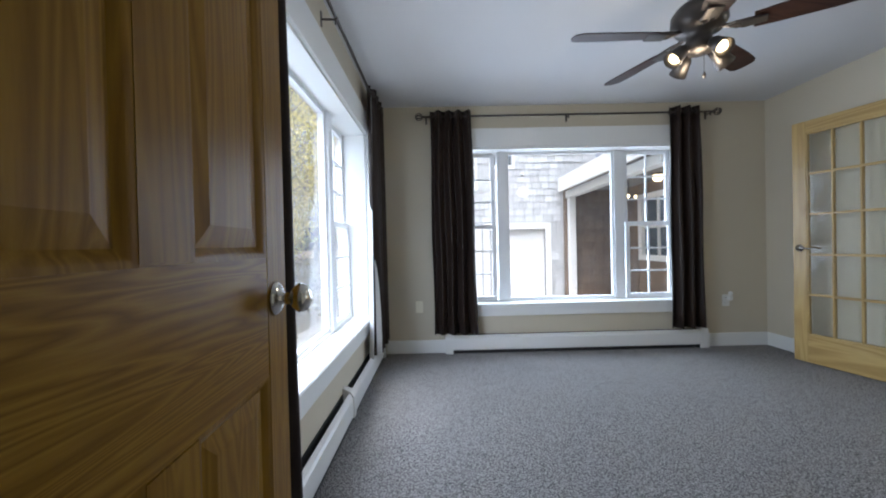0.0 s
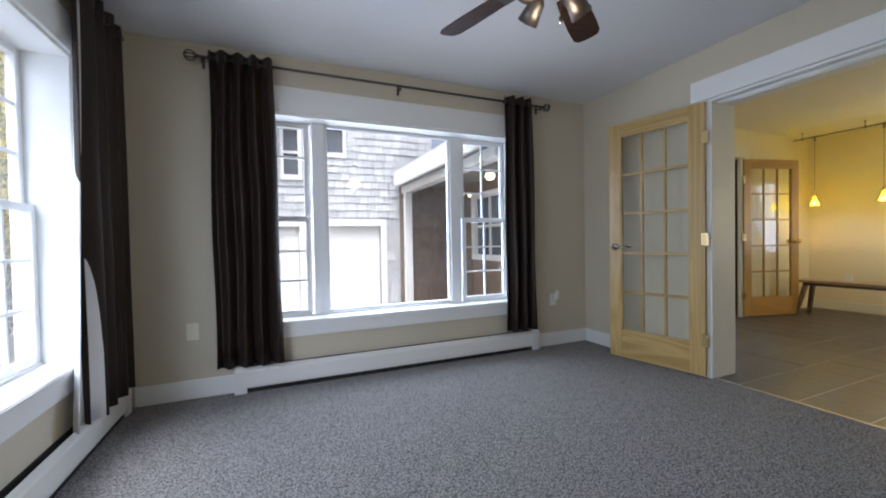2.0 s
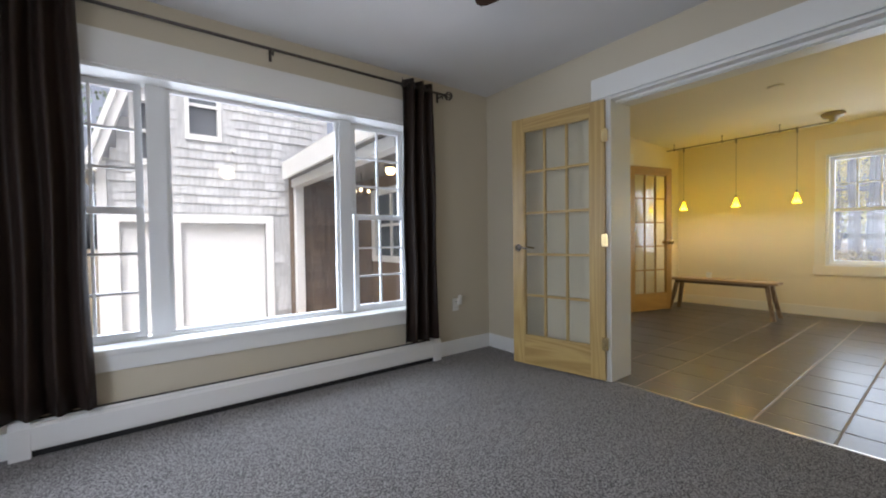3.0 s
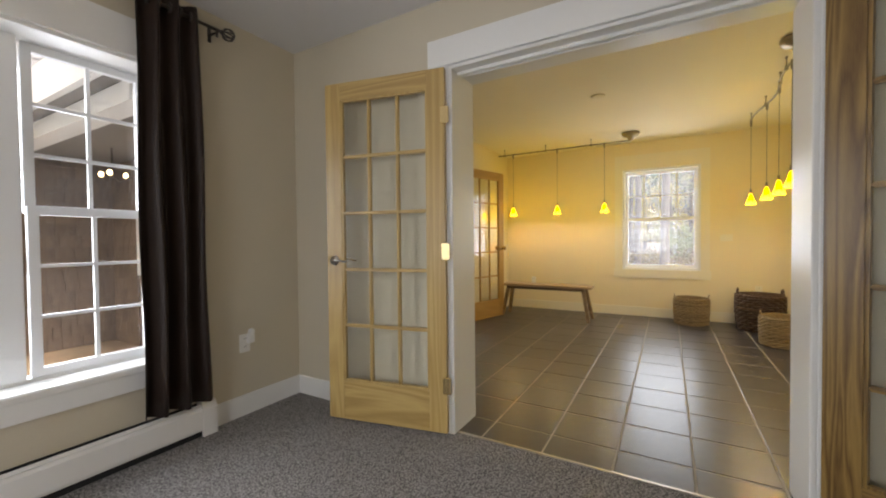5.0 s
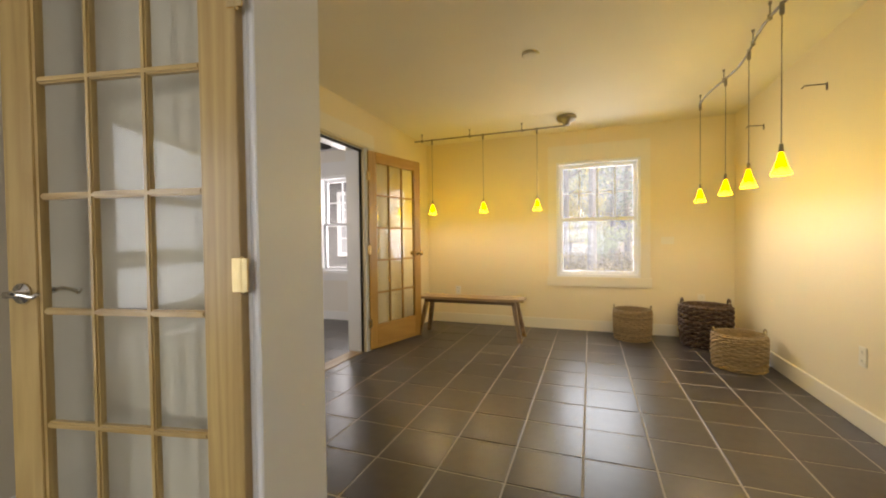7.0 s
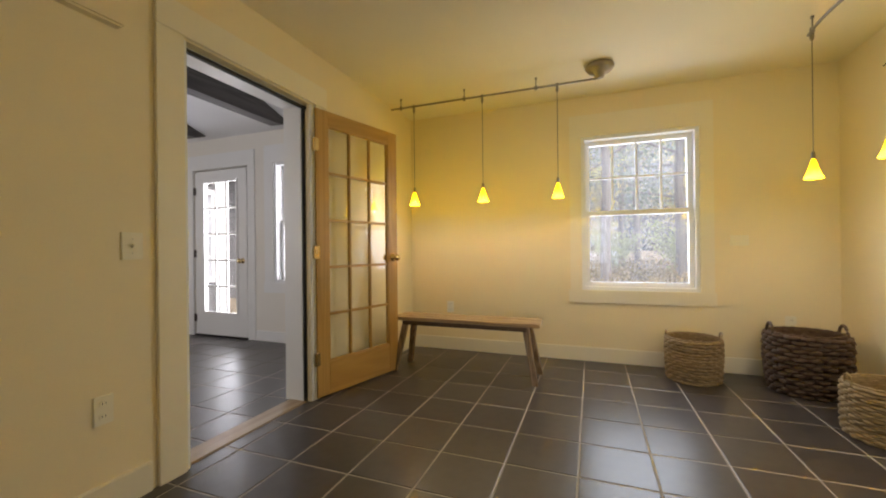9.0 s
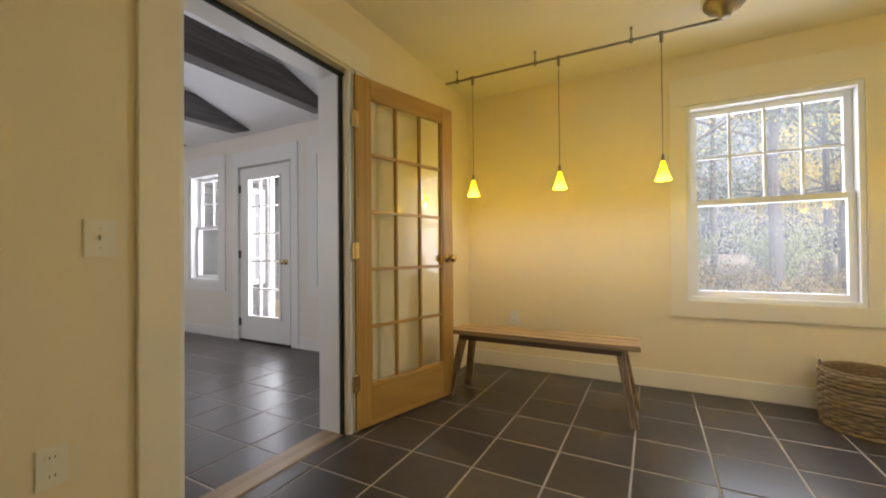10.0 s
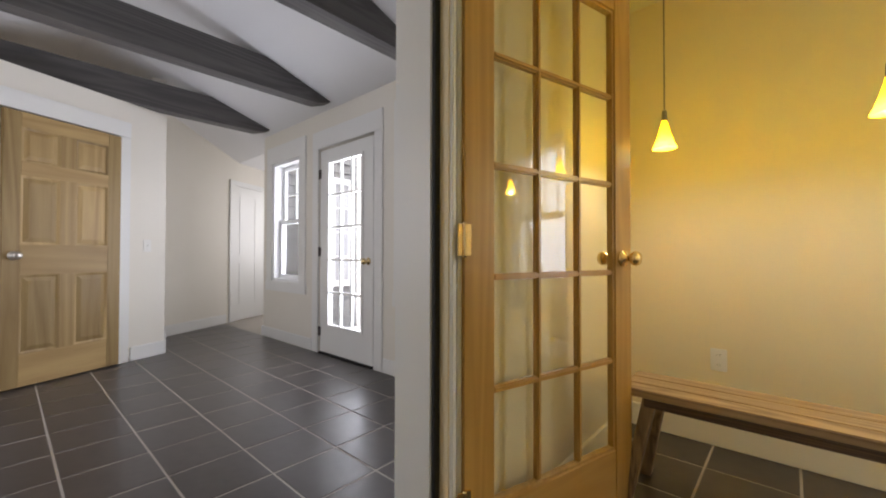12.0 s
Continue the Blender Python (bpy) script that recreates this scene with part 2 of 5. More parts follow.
M_BRASS = mat("polished_brass", (0.78, 0.60, 0.30), 0.22, metal=1.0, grain=0.05, scale=60)
M_CHROME = mat("polished_nickel", (0.75, 0.72, 0.66), 0.15, metal=1.0, grain=0.04, scale=60)
M_BLACK = mat("black_rubber_seal", (0.012, 0.011, 0.010), 0.7)
M_PLATE = mat("white_plastic_plate", (0.82, 0.81, 0.77), 0.35, grain=0.01)
M_CREAMPLATE = mat("cream_painted_plate", (0.82, 0.77, 0.62), 0.45, grain=0.01)
M_SLOT = mat("dark_socket_slot", (0.03, 0.03, 0.03), 0.6)
M_GROUT = mat("pale_sanded_grout", (0.39, 0.355, 0.31), 0.85, grain=0.18, scale=130, bump=0.3, blotch=0.15)
M_TILE = mat("dark_slate_tile", (0.056, 0.048, 0.046), 0.31, grain=0.30, scale=18, bump=0.04, blotch=0.16, per_object=0.16, spec=0.5)
M_THRESH = wood("oak_threshold", (0.40, 0.30, 0.19), (0.27, 0.19, 0.11), "X", 0.45, 9, 0.05)
M_RUSH = mat("woven_seagrass", (0.27, 0.195, 0.105), 0.75, grain=0.70, scale=30, bump=0.6, blotch=0.15, stretch=(1, 1, 4), per_object=0.35)
M_DARKRUSH = mat("dark_woven_rattan", (0.095, 0.056, 0.034), 0.6, grain=0.80, scale=30, bump=0.6, blotch=0.2, stretch=(1, 1, 4), per_object=0.6)
M_STRAW = mat("golden_woven_straw", (0.34, 0.245, 0.12), 0.75, grain=0.65, scale=30, bump=0.6, blotch=0.12, stretch=(1, 1, 4), per_object=0.35)
M_GLASS = glass_mat("window_glass", haze=0.004)
M_HAZESCREEN = glass_mat("hazed_screen_glass", haze=0.036)
M_WESTGLASS = glass_mat("west_window_glass", haze=0.026)
M_DOORGLASS = glass_mat("door_glass", (0.97, 0.98, 0.97), gloss=0.016)
M_HALLGLASS = glass_mat("polished_door_glass", (0.97, 0.98, 0.97), gloss=0.042)
M_SHINGLE = mat("silvered_cedar_shingle", (0.52, 0.53, 0.53), 0.85, grain=0.30, scale=30, bump=0.4, blotch=0.12, stretch=(1, 1, 0.2), per_object=0.28)
M_BROWNSHINGLE = mat("brown_cedar_shingle", (0.19, 0.135, 0.09), 0.85, grain=0.35, scale=30, bump=0.4, blotch=0.12, stretch=(1, 1, 0.2), per_object=0.25)
M_SHADE = glow("amber_glass_shade", (1.0, 0.68, 0.0), 7.0)
sn, sl = M_SHADE.node_tree.nodes, M_SHADE.node_tree.links
# the glass glows strongest beside the bulb, low in the cone
sco, ssep, smap, sramp = sn.new("ShaderNodeTexCoord"), sn.new("ShaderNodeSeparateXYZ"), sn.new("ShaderNodeMapRange"), sn.new("ShaderNodeValToRGB")
smap.inputs["From Min"].default_value, smap.inputs["From Max"].default_value = 1.445 - 2.43, 1.55 - 2.43
se = sramp.color_ramp.elements
se[0].color, se[1].color = (1.0, 0.76, 0.03, 1), (0.40, 0.20, 0.0, 1)
sm = se.new(0.45)
sm.color = (1.0, 0.64, 0.0, 1)
sl.new(sco.outputs["Object"], ssep.inputs[0]); sl.new(ssep.outputs[2], smap.inputs[0]); sl.new(smap.outputs[0], sramp.inputs[0])
sl.new(sramp.outputs[0], sn["Principled BSDF"].inputs["Emission Color"])
# thin amber glass: part of the bulb's light goes straight through it
stl, smx = sn.new("ShaderNodeBsdfTransparent"), sn.new("ShaderNodeMixShader")
stl.inputs[0].default_value, smx.inputs[0].default_value = (1.0, 0.96, 0.30, 1), 0.56
sl.new(sn["Principled BSDF"].outputs[0], smx.inputs[1]); sl.new(stl.outputs[0], smx.inputs[2]); sl.new(smx.outputs[0], sn["Material Output"].inputs[0])
M_BULB = glow("warm_bulb", (1.0, 0.76, 0.40), 2.6)
M_GROUND = mat("leaf_littered_ground", (0.17, 0.135, 0.085), 0.95, grain=0.5, scale=9, bump=0.8, blotch=0.25)
M_BARK = mat("grey_brown_bark", (0.19, 0.165, 0.14), 0.95, grain=0.4, scale=22, bump=0.9, blotch=0.2, stretch=(1, 1, 0.2))
M_ROOF = mat("grey_asphalt_roof", (0.10, 0.10, 0.10), 0.9, grain=0.3, scale=40, bump=0.4)


# ---- building blocks ----
def thing(name, loc=(0, 0, 0), label="", category="", group="", rz=0.0, kind=""):
    ob = new(name)
    ob.empty_display_size = 0.1
    ob.matrix_basis = pose(*loc, 0, 0, rz)
    return tagged(ob, label, category, group, kind)


def part(name, bm, material, parent=None, label="", smooth=False):
    me = bpy.data.meshes.new(name)
    bmesh.ops.recalc_face_normals(bm, faces=bm.faces)
    if smooth:
        for f in bm.faces:
            f.smooth = True
    bm.to_mesh(me)
    bm.free()
    me.materials.append(material)
    ob = new(name, me)
    if parent:
        ob.parent = parent
    if label:
        ob["label"] = label
    return ob


def solid(name, bm, material, label, category, group="", kind="", smooth=False):
    return tagged(part(name, bm, material, None, label, smooth), label, category, group, kind)


def boxes(*rows, bevel=0.0):
    """A bmesh of boxes, each x0, x1, y0, y1, z0, z1."""
    bm = bmesh.new()
    for x0, x1, y0, y1, z0, z1 in rows:
        m = Matrix.LocRotScale(((x0 + x1) / 2, (y0 + y1) / 2, (z0 + z1) / 2), None, (abs(x1 - x0), abs(y1 - y0), abs(z1 - z0)))
        bmesh.ops.create_cube(bm, size=1, matrix=m)
    if bevel:
        bmesh.ops.bevel(bm, geom=bm.edges[:], offset=bevel, segments=2, affect="EDGES", clamp_overlap=True)
    return bm


def lathe(profile, n=24, m=None):
    """A turned shape about z from rows of radius, height."""
    bm = bmesh.new()
    rings = []
    for r, z in profile:
        if r < 1e-5:
            rings.append([bm.verts.new((0, 0, z))])
        else:
            rings.append([bm.verts.new((r * math.cos(2 * math.pi * k / n), r * math.sin(2 * math.pi * k / n), z)) for k in range(n)])
    for a, b in zip(rings, rings[1:]):
        for k in range(n):
            q = [a[k % len(a)], a[(k + 1) % len(a)], b[(k + 1) % len(b)], b[k % len(b)]]
            q = [v for i, v in enumerate(q) if v not in q[:i]]
            if len(q) > 2:
                bm.faces.new(q)
    for ring in (rings[0], rings[-1]):
        if len(ring) > 2:
            bm.faces.new(ring)
    if m:
        bm.transform(m)
    return bm


def tube(points, radius, n=8, radius_end=None):
    """A round bar along points."""
    bm = bmesh.new()
    pts = [Vector(p) for p in points]
    rings = []
    for i, p in enumerate(pts):
        d = (pts[min(i + 1, len(pts) - 1)] - pts[max(i - 1, 0)]).normalized()
        side = d.cross(Vector((0, 0, 1)) if abs(d.z) < 0.9 else Vector((1, 0, 0))).normalized()
        up = side.cross(d)
        r = radius if radius_end is None else radius + (radius_end - radius) * i / (len(pts) - 1)
        rings.append([bm.verts.new(p + r * (math.cos(2 * math.pi * k / n) * side + math.sin(2 * math.pi * k / n) * up)) for k in range(n)])
    for a, b in zip(rings, rings[1:]):
        for k in range(n):
            bm.faces.new((a[k], a[(k + 1) % n], b[(k + 1) % n], b[k]))
    bm.faces.new(rings[0])
    bm.faces.new(rings[-1])
    return bm


def prism(poly, axis, a, b):
    """A polygon in the plane across an axis ('x', 'y' or 'z'), drawn out from a to b."""
    bm = bmesh.new()
    put = {"x": lambda u, v, w: (w, u, v), "y": lambda u, v, w: (u, w, v), "z": lambda u, v, w: (u, v, w)}[axis]
    lo = [bm.verts.new(put(u, v, a)) for u, v in poly]
    hi = [bm.verts.new(put(u, v, b)) for u, v in poly]
    bm.faces.new(lo)
    bm.faces.new(hi)
    for k in range(len(poly)):
        j = (k + 1) % len(poly)
        bm.faces.new((lo[k], lo[j], hi[j], hi[k]))
    return bm


def join(*bms):
    out = bmesh.new()
    for b in bms:
        me = bpy.data.meshes.new("tmp")
        b.to_mesh(me)
        b.free()
        out.from_mesh(me)
        bpy.data.meshes.remove(me)
    return out


def wall(name, material, along, a0, a1, c0, c1, top, holes=(), label="", bottom=0.0):
    """A wall along 'x' or 'y' from a0 to a1, thick from c0 to c1, with openings (a0, a1, z0, z1) cut through."""
    rows = []
    cuts = sorted({a0, a1, *[h[0] for h in holes], *[h[1] for h in holes]})
    for u, v in zip(cuts, cuts[1:]):
        spans = [(h[2], h[3]) for h in holes if h[0] <= u + 1e-6 and h[1] >= v - 1e-6]
        z = bottom
        for z0, z1 in sorted(spans):
            if z0 > z:
                rows.append((u, v, z, z0))
            z = z1
        if z < top:
            rows.append((u, v, z, top))
    bm = boxes(*[(u, v, c0, c1, z0, z1) if along == "x" else (c0, c1, u, v, z0, z1) for u, v, z0, z1 in rows])
    return solid(name, bm, material, label or "painted plaster wall", "wall", kind="structure")


# ---- structure ----
CH = 2.44
WX, NY, PX0, PX1 = -0.45, 4.18, 3.44, 3.68  # room one: west face, north face, partition
SY1 = 0.34                                   # room one: south face
N2Y0, N2Y1, EX, SY2 = 4.16, 4.36, 7.67, 0.57  # second room: north wall, east face, south face
HX = 7.33                                    # hall: east face
NWIN = (0.25, 2.60, 0.47, 2.03)
WWIN = (1.28, 3.62, 0.47, 2.03)
EWIN = (1.485, 2.425, 0.655, 2.065)
FOPEN = (1.375, 2.905, 0.0, 2.06)            # french-door opening in the partition (along y)
HOPEN = (5.13, 6.02, 0.0, 2.06)              # opening from the second room into the hall (along x)

wall("wall_north", M_BEIGE, "x", WX - 0.25, PX1, NY, NY + 0.25, CH, [NWIN], "beige painted wall round a wide window")
wall("wall_west", M_BEIGE, "y", SY1 - 0.14, NY, WX - 0.25, WX, CH, [WWIN], "beige painted wall round a wide window")
wall("wall_south", M_BEIGE, "x", WX, PX0, SY1 - 0.12, SY1, CH, [(-0.185, 0.615, 0.0, 2.06)], "beige painted wall with the entry doorway")
wall("wall_entry", M_WHITEWALL, "x", -1.2, 1.6, -1.7, -1.6, CH, (), "plain wall behind the entry")
wall("wall_entry_west", M_WHITEWALL, "y", -1.6, SY1 - 0.14, -0.95, -0.85, CH, (), "plain wall beside the entry")
wall("wall_entry_east", M_WHITEWALL, "y", -1.6, SY1 - 0.12, 1.3, 1.4, CH, (), "plain wall beside the entry")
# the partition is beige on one side and yellow on the other: two skins, butted
wall("wall_partition", M_BEIGE, "y", SY1 - 0.14, NY, PX0, PX1 - 0.02, CH, [FOPEN], "beige partition wall with a wide french-door opening")
wall("wall_partition_skin", M_YELLOW, "y", SY2, N2Y0, PX1 - 0.02, PX1, CH, [FOPEN], "pale yellow side of the partition wall")
wall("wall_second_south", M_YELLOW, "x", PX1, EX + 0.2, SY2 - 0.15, SY2, CH, (), "pale yellow painted wall")
wall("wall_second_east", M_YELLOW, "y", SY2, N2Y1, EX, EX + 0.2, CH, [EWIN], "pale yellow painted wall round a sash window")
wall("wall_second_north", M_YELLOW, "x", PX1, EX, N2Y0, N2Y1 - 0.02, CH, [HOPEN], "pale yellow wall with an open doorway")
wall("wall_hall_south", M_WHITEWALL, "x", 4.0, HX + 0.15, N2Y1 - 0.02, N2Y1, 3.2, [HOPEN], "off-white wall of the hall")
wall("wall_hall_east", M_WHITEWALL, "y", N2Y1, 8.30, HX, HX + 0.15, 2.43, [(6.13, 7.03, 0.0, 2.06), (7.42, 8.06, 0.68, 2.06), (5.10, 5.74, 0.68, 2.06)], "off-white wall with a glazed door and two windows")
wall("wall_hall_west", M_WHITEWALL, "y", N2Y1, 8.2, 3.90, 4.02, 2.5, [(5.3, 7.1, 0.8, 2.1)], "off-white wall with a wide window")
wall("wall_hall_nook", M_WHITEWALL, "x", HX + 0.15, 8.7, 8.18, 8.30, 2.6, (), "off-white wall round the corner")
# unseen end wall, its opening added for the fill lamp
wall("wall_hall_nook_end", M_WHITEWALL, "y", 8.30, 10.4, 8.6, 8.7, 2.6, [(8.7, 9.7, 0.8, 2.0)], "off-white wall closing the passage")


def slanted_wall(name, p, q, t, top, material, label, holes=()):
    """A wall from p to q in plan (its face), with thickness t to its left."""
    d = Vector((q[0] - p[0], q[1] - p[1], 0))
    ob = wall(name, material, "x", 0.0, d.length, 0.0, t, top, holes, label)
    ob.matrix_basis = pose(p[0], p[1], 0, 0, 0, math.degrees(math.atan2(d.y, d.x)))
    return ob


ANG = math.degrees(math.atan2(8.141 - 7.15, 6.274 - 3.9))
DIAG = Vector((6.274 - 3.9, 8.141 - 7.15, 0)).normalized()
slanted_wall("wall_hall_diagonal", (3.9, 7.15), (6.274, 8.141), 0.12, 2.39, M_WHITEWALL, "off-white slanting wall with a pine door", [(1.36, 2.145, 0.0, 2.06)])
# unseen, added to keep sky light out of the gap under the pine door
slanted_wall("wall_behind_pine_door", (5.0, 8.2), (6.1, 8.66), 0.08, 2.4, M_WHITEWALL, "added wall that blocks sky light behind the pine door")
slanted_wall("wall_hall_return", (6.274, 8.141), (6.47, 9.04), 0.12, 2.75, M_WHITEWALL, "off-white return wall")
slanted_wall("wall_hall_far", (6.47, 9.04), (8.7, 10.27), 0.12, 2.75, M_WHITEWALL, "off-white wall at the end of the hall")

solid("floor_carpet", boxes((WX, PX0 + 0.02, SY1 - 0.12, NY, -0.06, 0.0)), M_CARPET, "grey flecked loop-pile carpet", "carpet", kind="structure")
solid("floor_entry", boxes((-0.85, 1.3, -1.6, SY1 - 0.12, -0.06, 0.0)), M_CARPET, "grey carpet of the entry", "carpet", kind="structure")
floor2 = solid("floor_tiled", boxes((PX0 + 0.035, EX, SY2, N2Y0 + 0.03, -0.08, -0.002)), M_GROUT, "dark slate tile floor with pale grout", "floor", kind="structure")
floor3 = solid("floor_hall", boxes((4.02, HX, N2Y0 + 0.17, 8.18, -0.08, -0.002), (HX, 8.6, 8.30, 10.3, -0.08, -0.002), (6.0, HX, 8.18, 10.3, -0.08, -0.002), (HX - 0.02, HX + 0.2, 6.13, 7.03, -0.08, -0.002)), M_GROUT, "dark slate tile floor of the hall", "floor", kind="structure")
solid("threshold", boxes((HOPEN[0], HOPEN[1], N2Y0 + 0.03, N2Y0 + 0.17, -0.06, 0.006), bevel=0.004), M_THRESH, "worn pale oak threshold strip", "threshold", kind="structure")
solid("carpet_edge_strip", boxes((PX0 + 0.016, PX0 + 0.034, FOPEN[0], FOPEN[1], -0.05, 0.004), bevel=0.002), M_NICKEL, "thin metal strip between carpet and tile", "floor strip", kind="structure")

solid("ceiling", boxes((WX - 0.25, PX0 + 0.1, SY1 - 0.12, NY + 0.25, CH, CH + 0.1)), M_CEIL, "smooth white painted ceiling", "ceiling", kind="structure")
solid("ceiling_entry", boxes((-0.95, 1.4, -1.7, SY1 - 0.12, CH, CH + 0.1)), M_CEIL, "white ceiling of the entry", "ceiling", kind="structure")
solid("ceiling_second", boxes((PX0 + 0.1, EX + 0.2, SY2 - 0.15, N2Y1 - 0.02, CH, CH + 0.1)), M_CREAMCEIL, "cream painted ceiling", "ceiling", kind="structure")
RX, RZ, SLOPE = 5.66, 2.43 + 0.33 * (7.33 - 5.66), 0.33
solid("ceiling_hall", join(
    prism([(HX + 0.2, 2.43 - 0.2 * SLOPE), (RX, RZ), (RX, RZ + 0.1), (HX + 0.2, 2.53 - 0.2 * SLOPE)], "y", N2Y1, 10.4),
    prism([(3.8, RZ - SLOPE * (RX - 3.8)), (RX, RZ), (RX, RZ + 0.1), (3.8, RZ + 0.1 - SLOPE * (RX - 3.8))], "y", N2Y1, 10.4),
    boxes((HX + 0.2, 8.7, 8.2, 10.4, 2.36, 2.46))), M_CEIL, "white sloping cathedral ceiling", "ceiling", kind="structure")


def baseboard(name, rows, material=M_TRIM, label="white painted baseboard"):
    return solid(name, boxes(*rows, bevel=0.004), material, label, "baseboard", kind="structure")


B, BH = 0.016, 0.13
baseboard("baseboard_north", [(WX + 0.07, 0.20, NY - B, NY, 0, BH), (2.80, PX0, NY - B, NY, 0, BH)])
baseboard("baseboard_partition", [(PX0 - B, PX0, 3.03, NY - B, 0, BH), (PX0 - B, PX0, SY1, 1.25, 0, BH)])
baseboard("baseboard_second", [(EX - B, EX, SY2 + B, N2Y0 - B, 0, BH), (PX1, EX, SY2, SY2 + B, 0, BH), (PX1, 4.97, N2Y0 - B, N2Y0, 0, BH), (6.17, EX, N2Y0 - B, N2Y0, 0, BH)], M_CREAMTRIM, "cream painted baseboard")
baseboard("baseboard_hall", [(HX - B, HX, N2Y1, 6.01, 0, 0.12), (HX - B, HX, 7.15, 8.30, 0, 0.12), (HX - B, HX + 0.15, 8.30, 8.30 + B, 0, 0.12)])


def slanted_base(name, p, q, s0, s1):
    d = Vector((q[0] - p[0], q[1] - p[1], 0))
    ob = baseboard(name, [(s0, d.length if s1 is None else s1, -B, 0, 0, 0.13)])
    ob.matrix_basis = pose(p[0], p[1], 0, 0, 0, math.degrees(math.atan2(d.y, d.x)))


slanted_base("baseboard_diagonal", (3.9, 7.15), (6.274, 8.141), 2.25, None)
slanted_base("baseboard_return", (6.274, 8.141), (6.47, 9.04), 0, None)
slanted_base("baseboard_far", (6.47, 9.04), (8.7, 10.27), 0, 0.98)


# ---- windows and trim ----
def muntin_sash(win, x0, x1, z0, z1, y, cols, rows, stile=0.045, name="sash", bar=0.016, glass=None):
    """A glazed sash in the plane y (local), with bars between the panes."""
    d = 0.018
    f = part(name, boxes((x0, x0 + stile, y - d, y + d, z0, z1), (x1 - stile, x1, y - d, y + d, z0, z1), (x0 + stile, x1 - stile, y - d, y + d, z0, z0 + stile), (x0 + stile, x1 - stile, y - d, y + d, z1 - stile, z1), bevel=0.003), M_VINYL, win)
    gx0, gx1, gz0, gz1 = x0 + stile, x1 - stile, z0 + stile, z1 - stile
    bars = []
    for k in range(1, cols):
        x = gx0 + (gx1 - gx0) * k / cols
        bars.append((x - bar / 2, x + bar / 2, y - 0.009, y + 0.009, gz0, gz1))
    for k in range(1, rows):
        z = gz0 + (gz1 - gz0) * k / rows
        bars.append((gx0, gx1, y - 0.0095, y + 0.0095, z - bar / 2, z + bar / 2))
    for r in bars:
        part("muntin", boxes(r), M_VINYL, f)
    p = part("pane", boxes((gx0 - 0.004, gx1 + 0.004, y - 0.002, y + 0.002, gz0 - 0.004, gz1 + 0.004)), glass or M_GLASS, f)
    p.visible_shadow = False
    return f


def triple_window(name, m, w, z0, z1, depth, label, glass=None):
    """A picture window between two double-hung side lights, set deep in the wall. Local x along the wall, y outwards from the room face."""
    win = thing(name, label=label, category="window", kind="structure")
    win.matrix_basis = m
    y = depth
    side, mull = 0.50, 0.12
    # jamb liner and stool
    part("window_frame", boxes((0, 0.02, 0.0, y + 0.05, z0, z1), (w - 0.02, w, 0.0, y + 0.05, z0, z1), (0.02, w - 0.02, 0.0, y + 0.05, z1 - 0.02, z1), (0.02, w - 0.02, y - 0.03, y + 0.05, z0, z0 + 0.02), bevel=0.002), M_TRIM, win)
    part("window_sill", boxes((-0.14, w + 0.14, -0.030, y - 0.03, z0 - 0.028, z0 + 0.006), bevel=0.006), M_TRIM, win)
    part("apron", boxes((-0.11, w + 0.11, -0.018, 0, z0 - 0.115, z0 - 0.028), bevel=0.003), M_TRIM, win)
    part("casing", boxes((-0.115, 0.004, -0.018, 0, z0 + 0.006, z1)), M_TRIM, win)
    part("casing", boxes((w - 0.004, w + 0.115, -0.018, 0, z0 + 0.006, z1)), M_TRIM, win)
    part("head_casing", boxes((-0.115, w + 0.115, -0.020, 0, z1 - 0.004, z1 + 0.185), bevel=0.003), M_TRIM, win)
    part("mullion", boxes((side + 0.02, side + mull, y - 0.035, y + 0.04, z0 + 0.02, z1 - 0.02), bevel=0.004), M_VINYL, win)
    part("mullion", boxes((w - side - mull, w - side - 0.02, y - 0.035, y + 0.04, z0 + 0.02, z1 - 0.02), bevel=0.004), M_VINYL, win)
    zm = (z0 + z1) / 2
    for a in (0.02, w - side):
        b = a + side - 0.02
        muntin_sash(win, a, b, z0 + 0.02, zm + 0.015, y - 0.006, 2, 3, 0.038, "lower_sash", glass=glass)
        muntin_sash(win, a, b, zm - 0.015, z1 - 0.02, y + 0.032, 2, 3, 0.038, "upper_sash", glass=glass)
    muntin_sash(win, side + mull, w - side - mull, z0 + 0.02, z1 - 0.02, y + 0.005, 1, 1, 0.022, "picture_sash", glass=glass)
    return win


triple_window("window_1", pose(NWIN[0], NY, 0), NWIN[1] - NWIN[0], NWIN[2], NWIN[3], 0.17, "wide white triple window with deep sill")
triple_window("window_2", pose(WX, WWIN[0], 0, 0, 0, 90), WWIN[1] - WWIN[0], WWIN[2], WWIN[3], 0.17, "wide white triple window facing the woods", M_WESTGLASS)


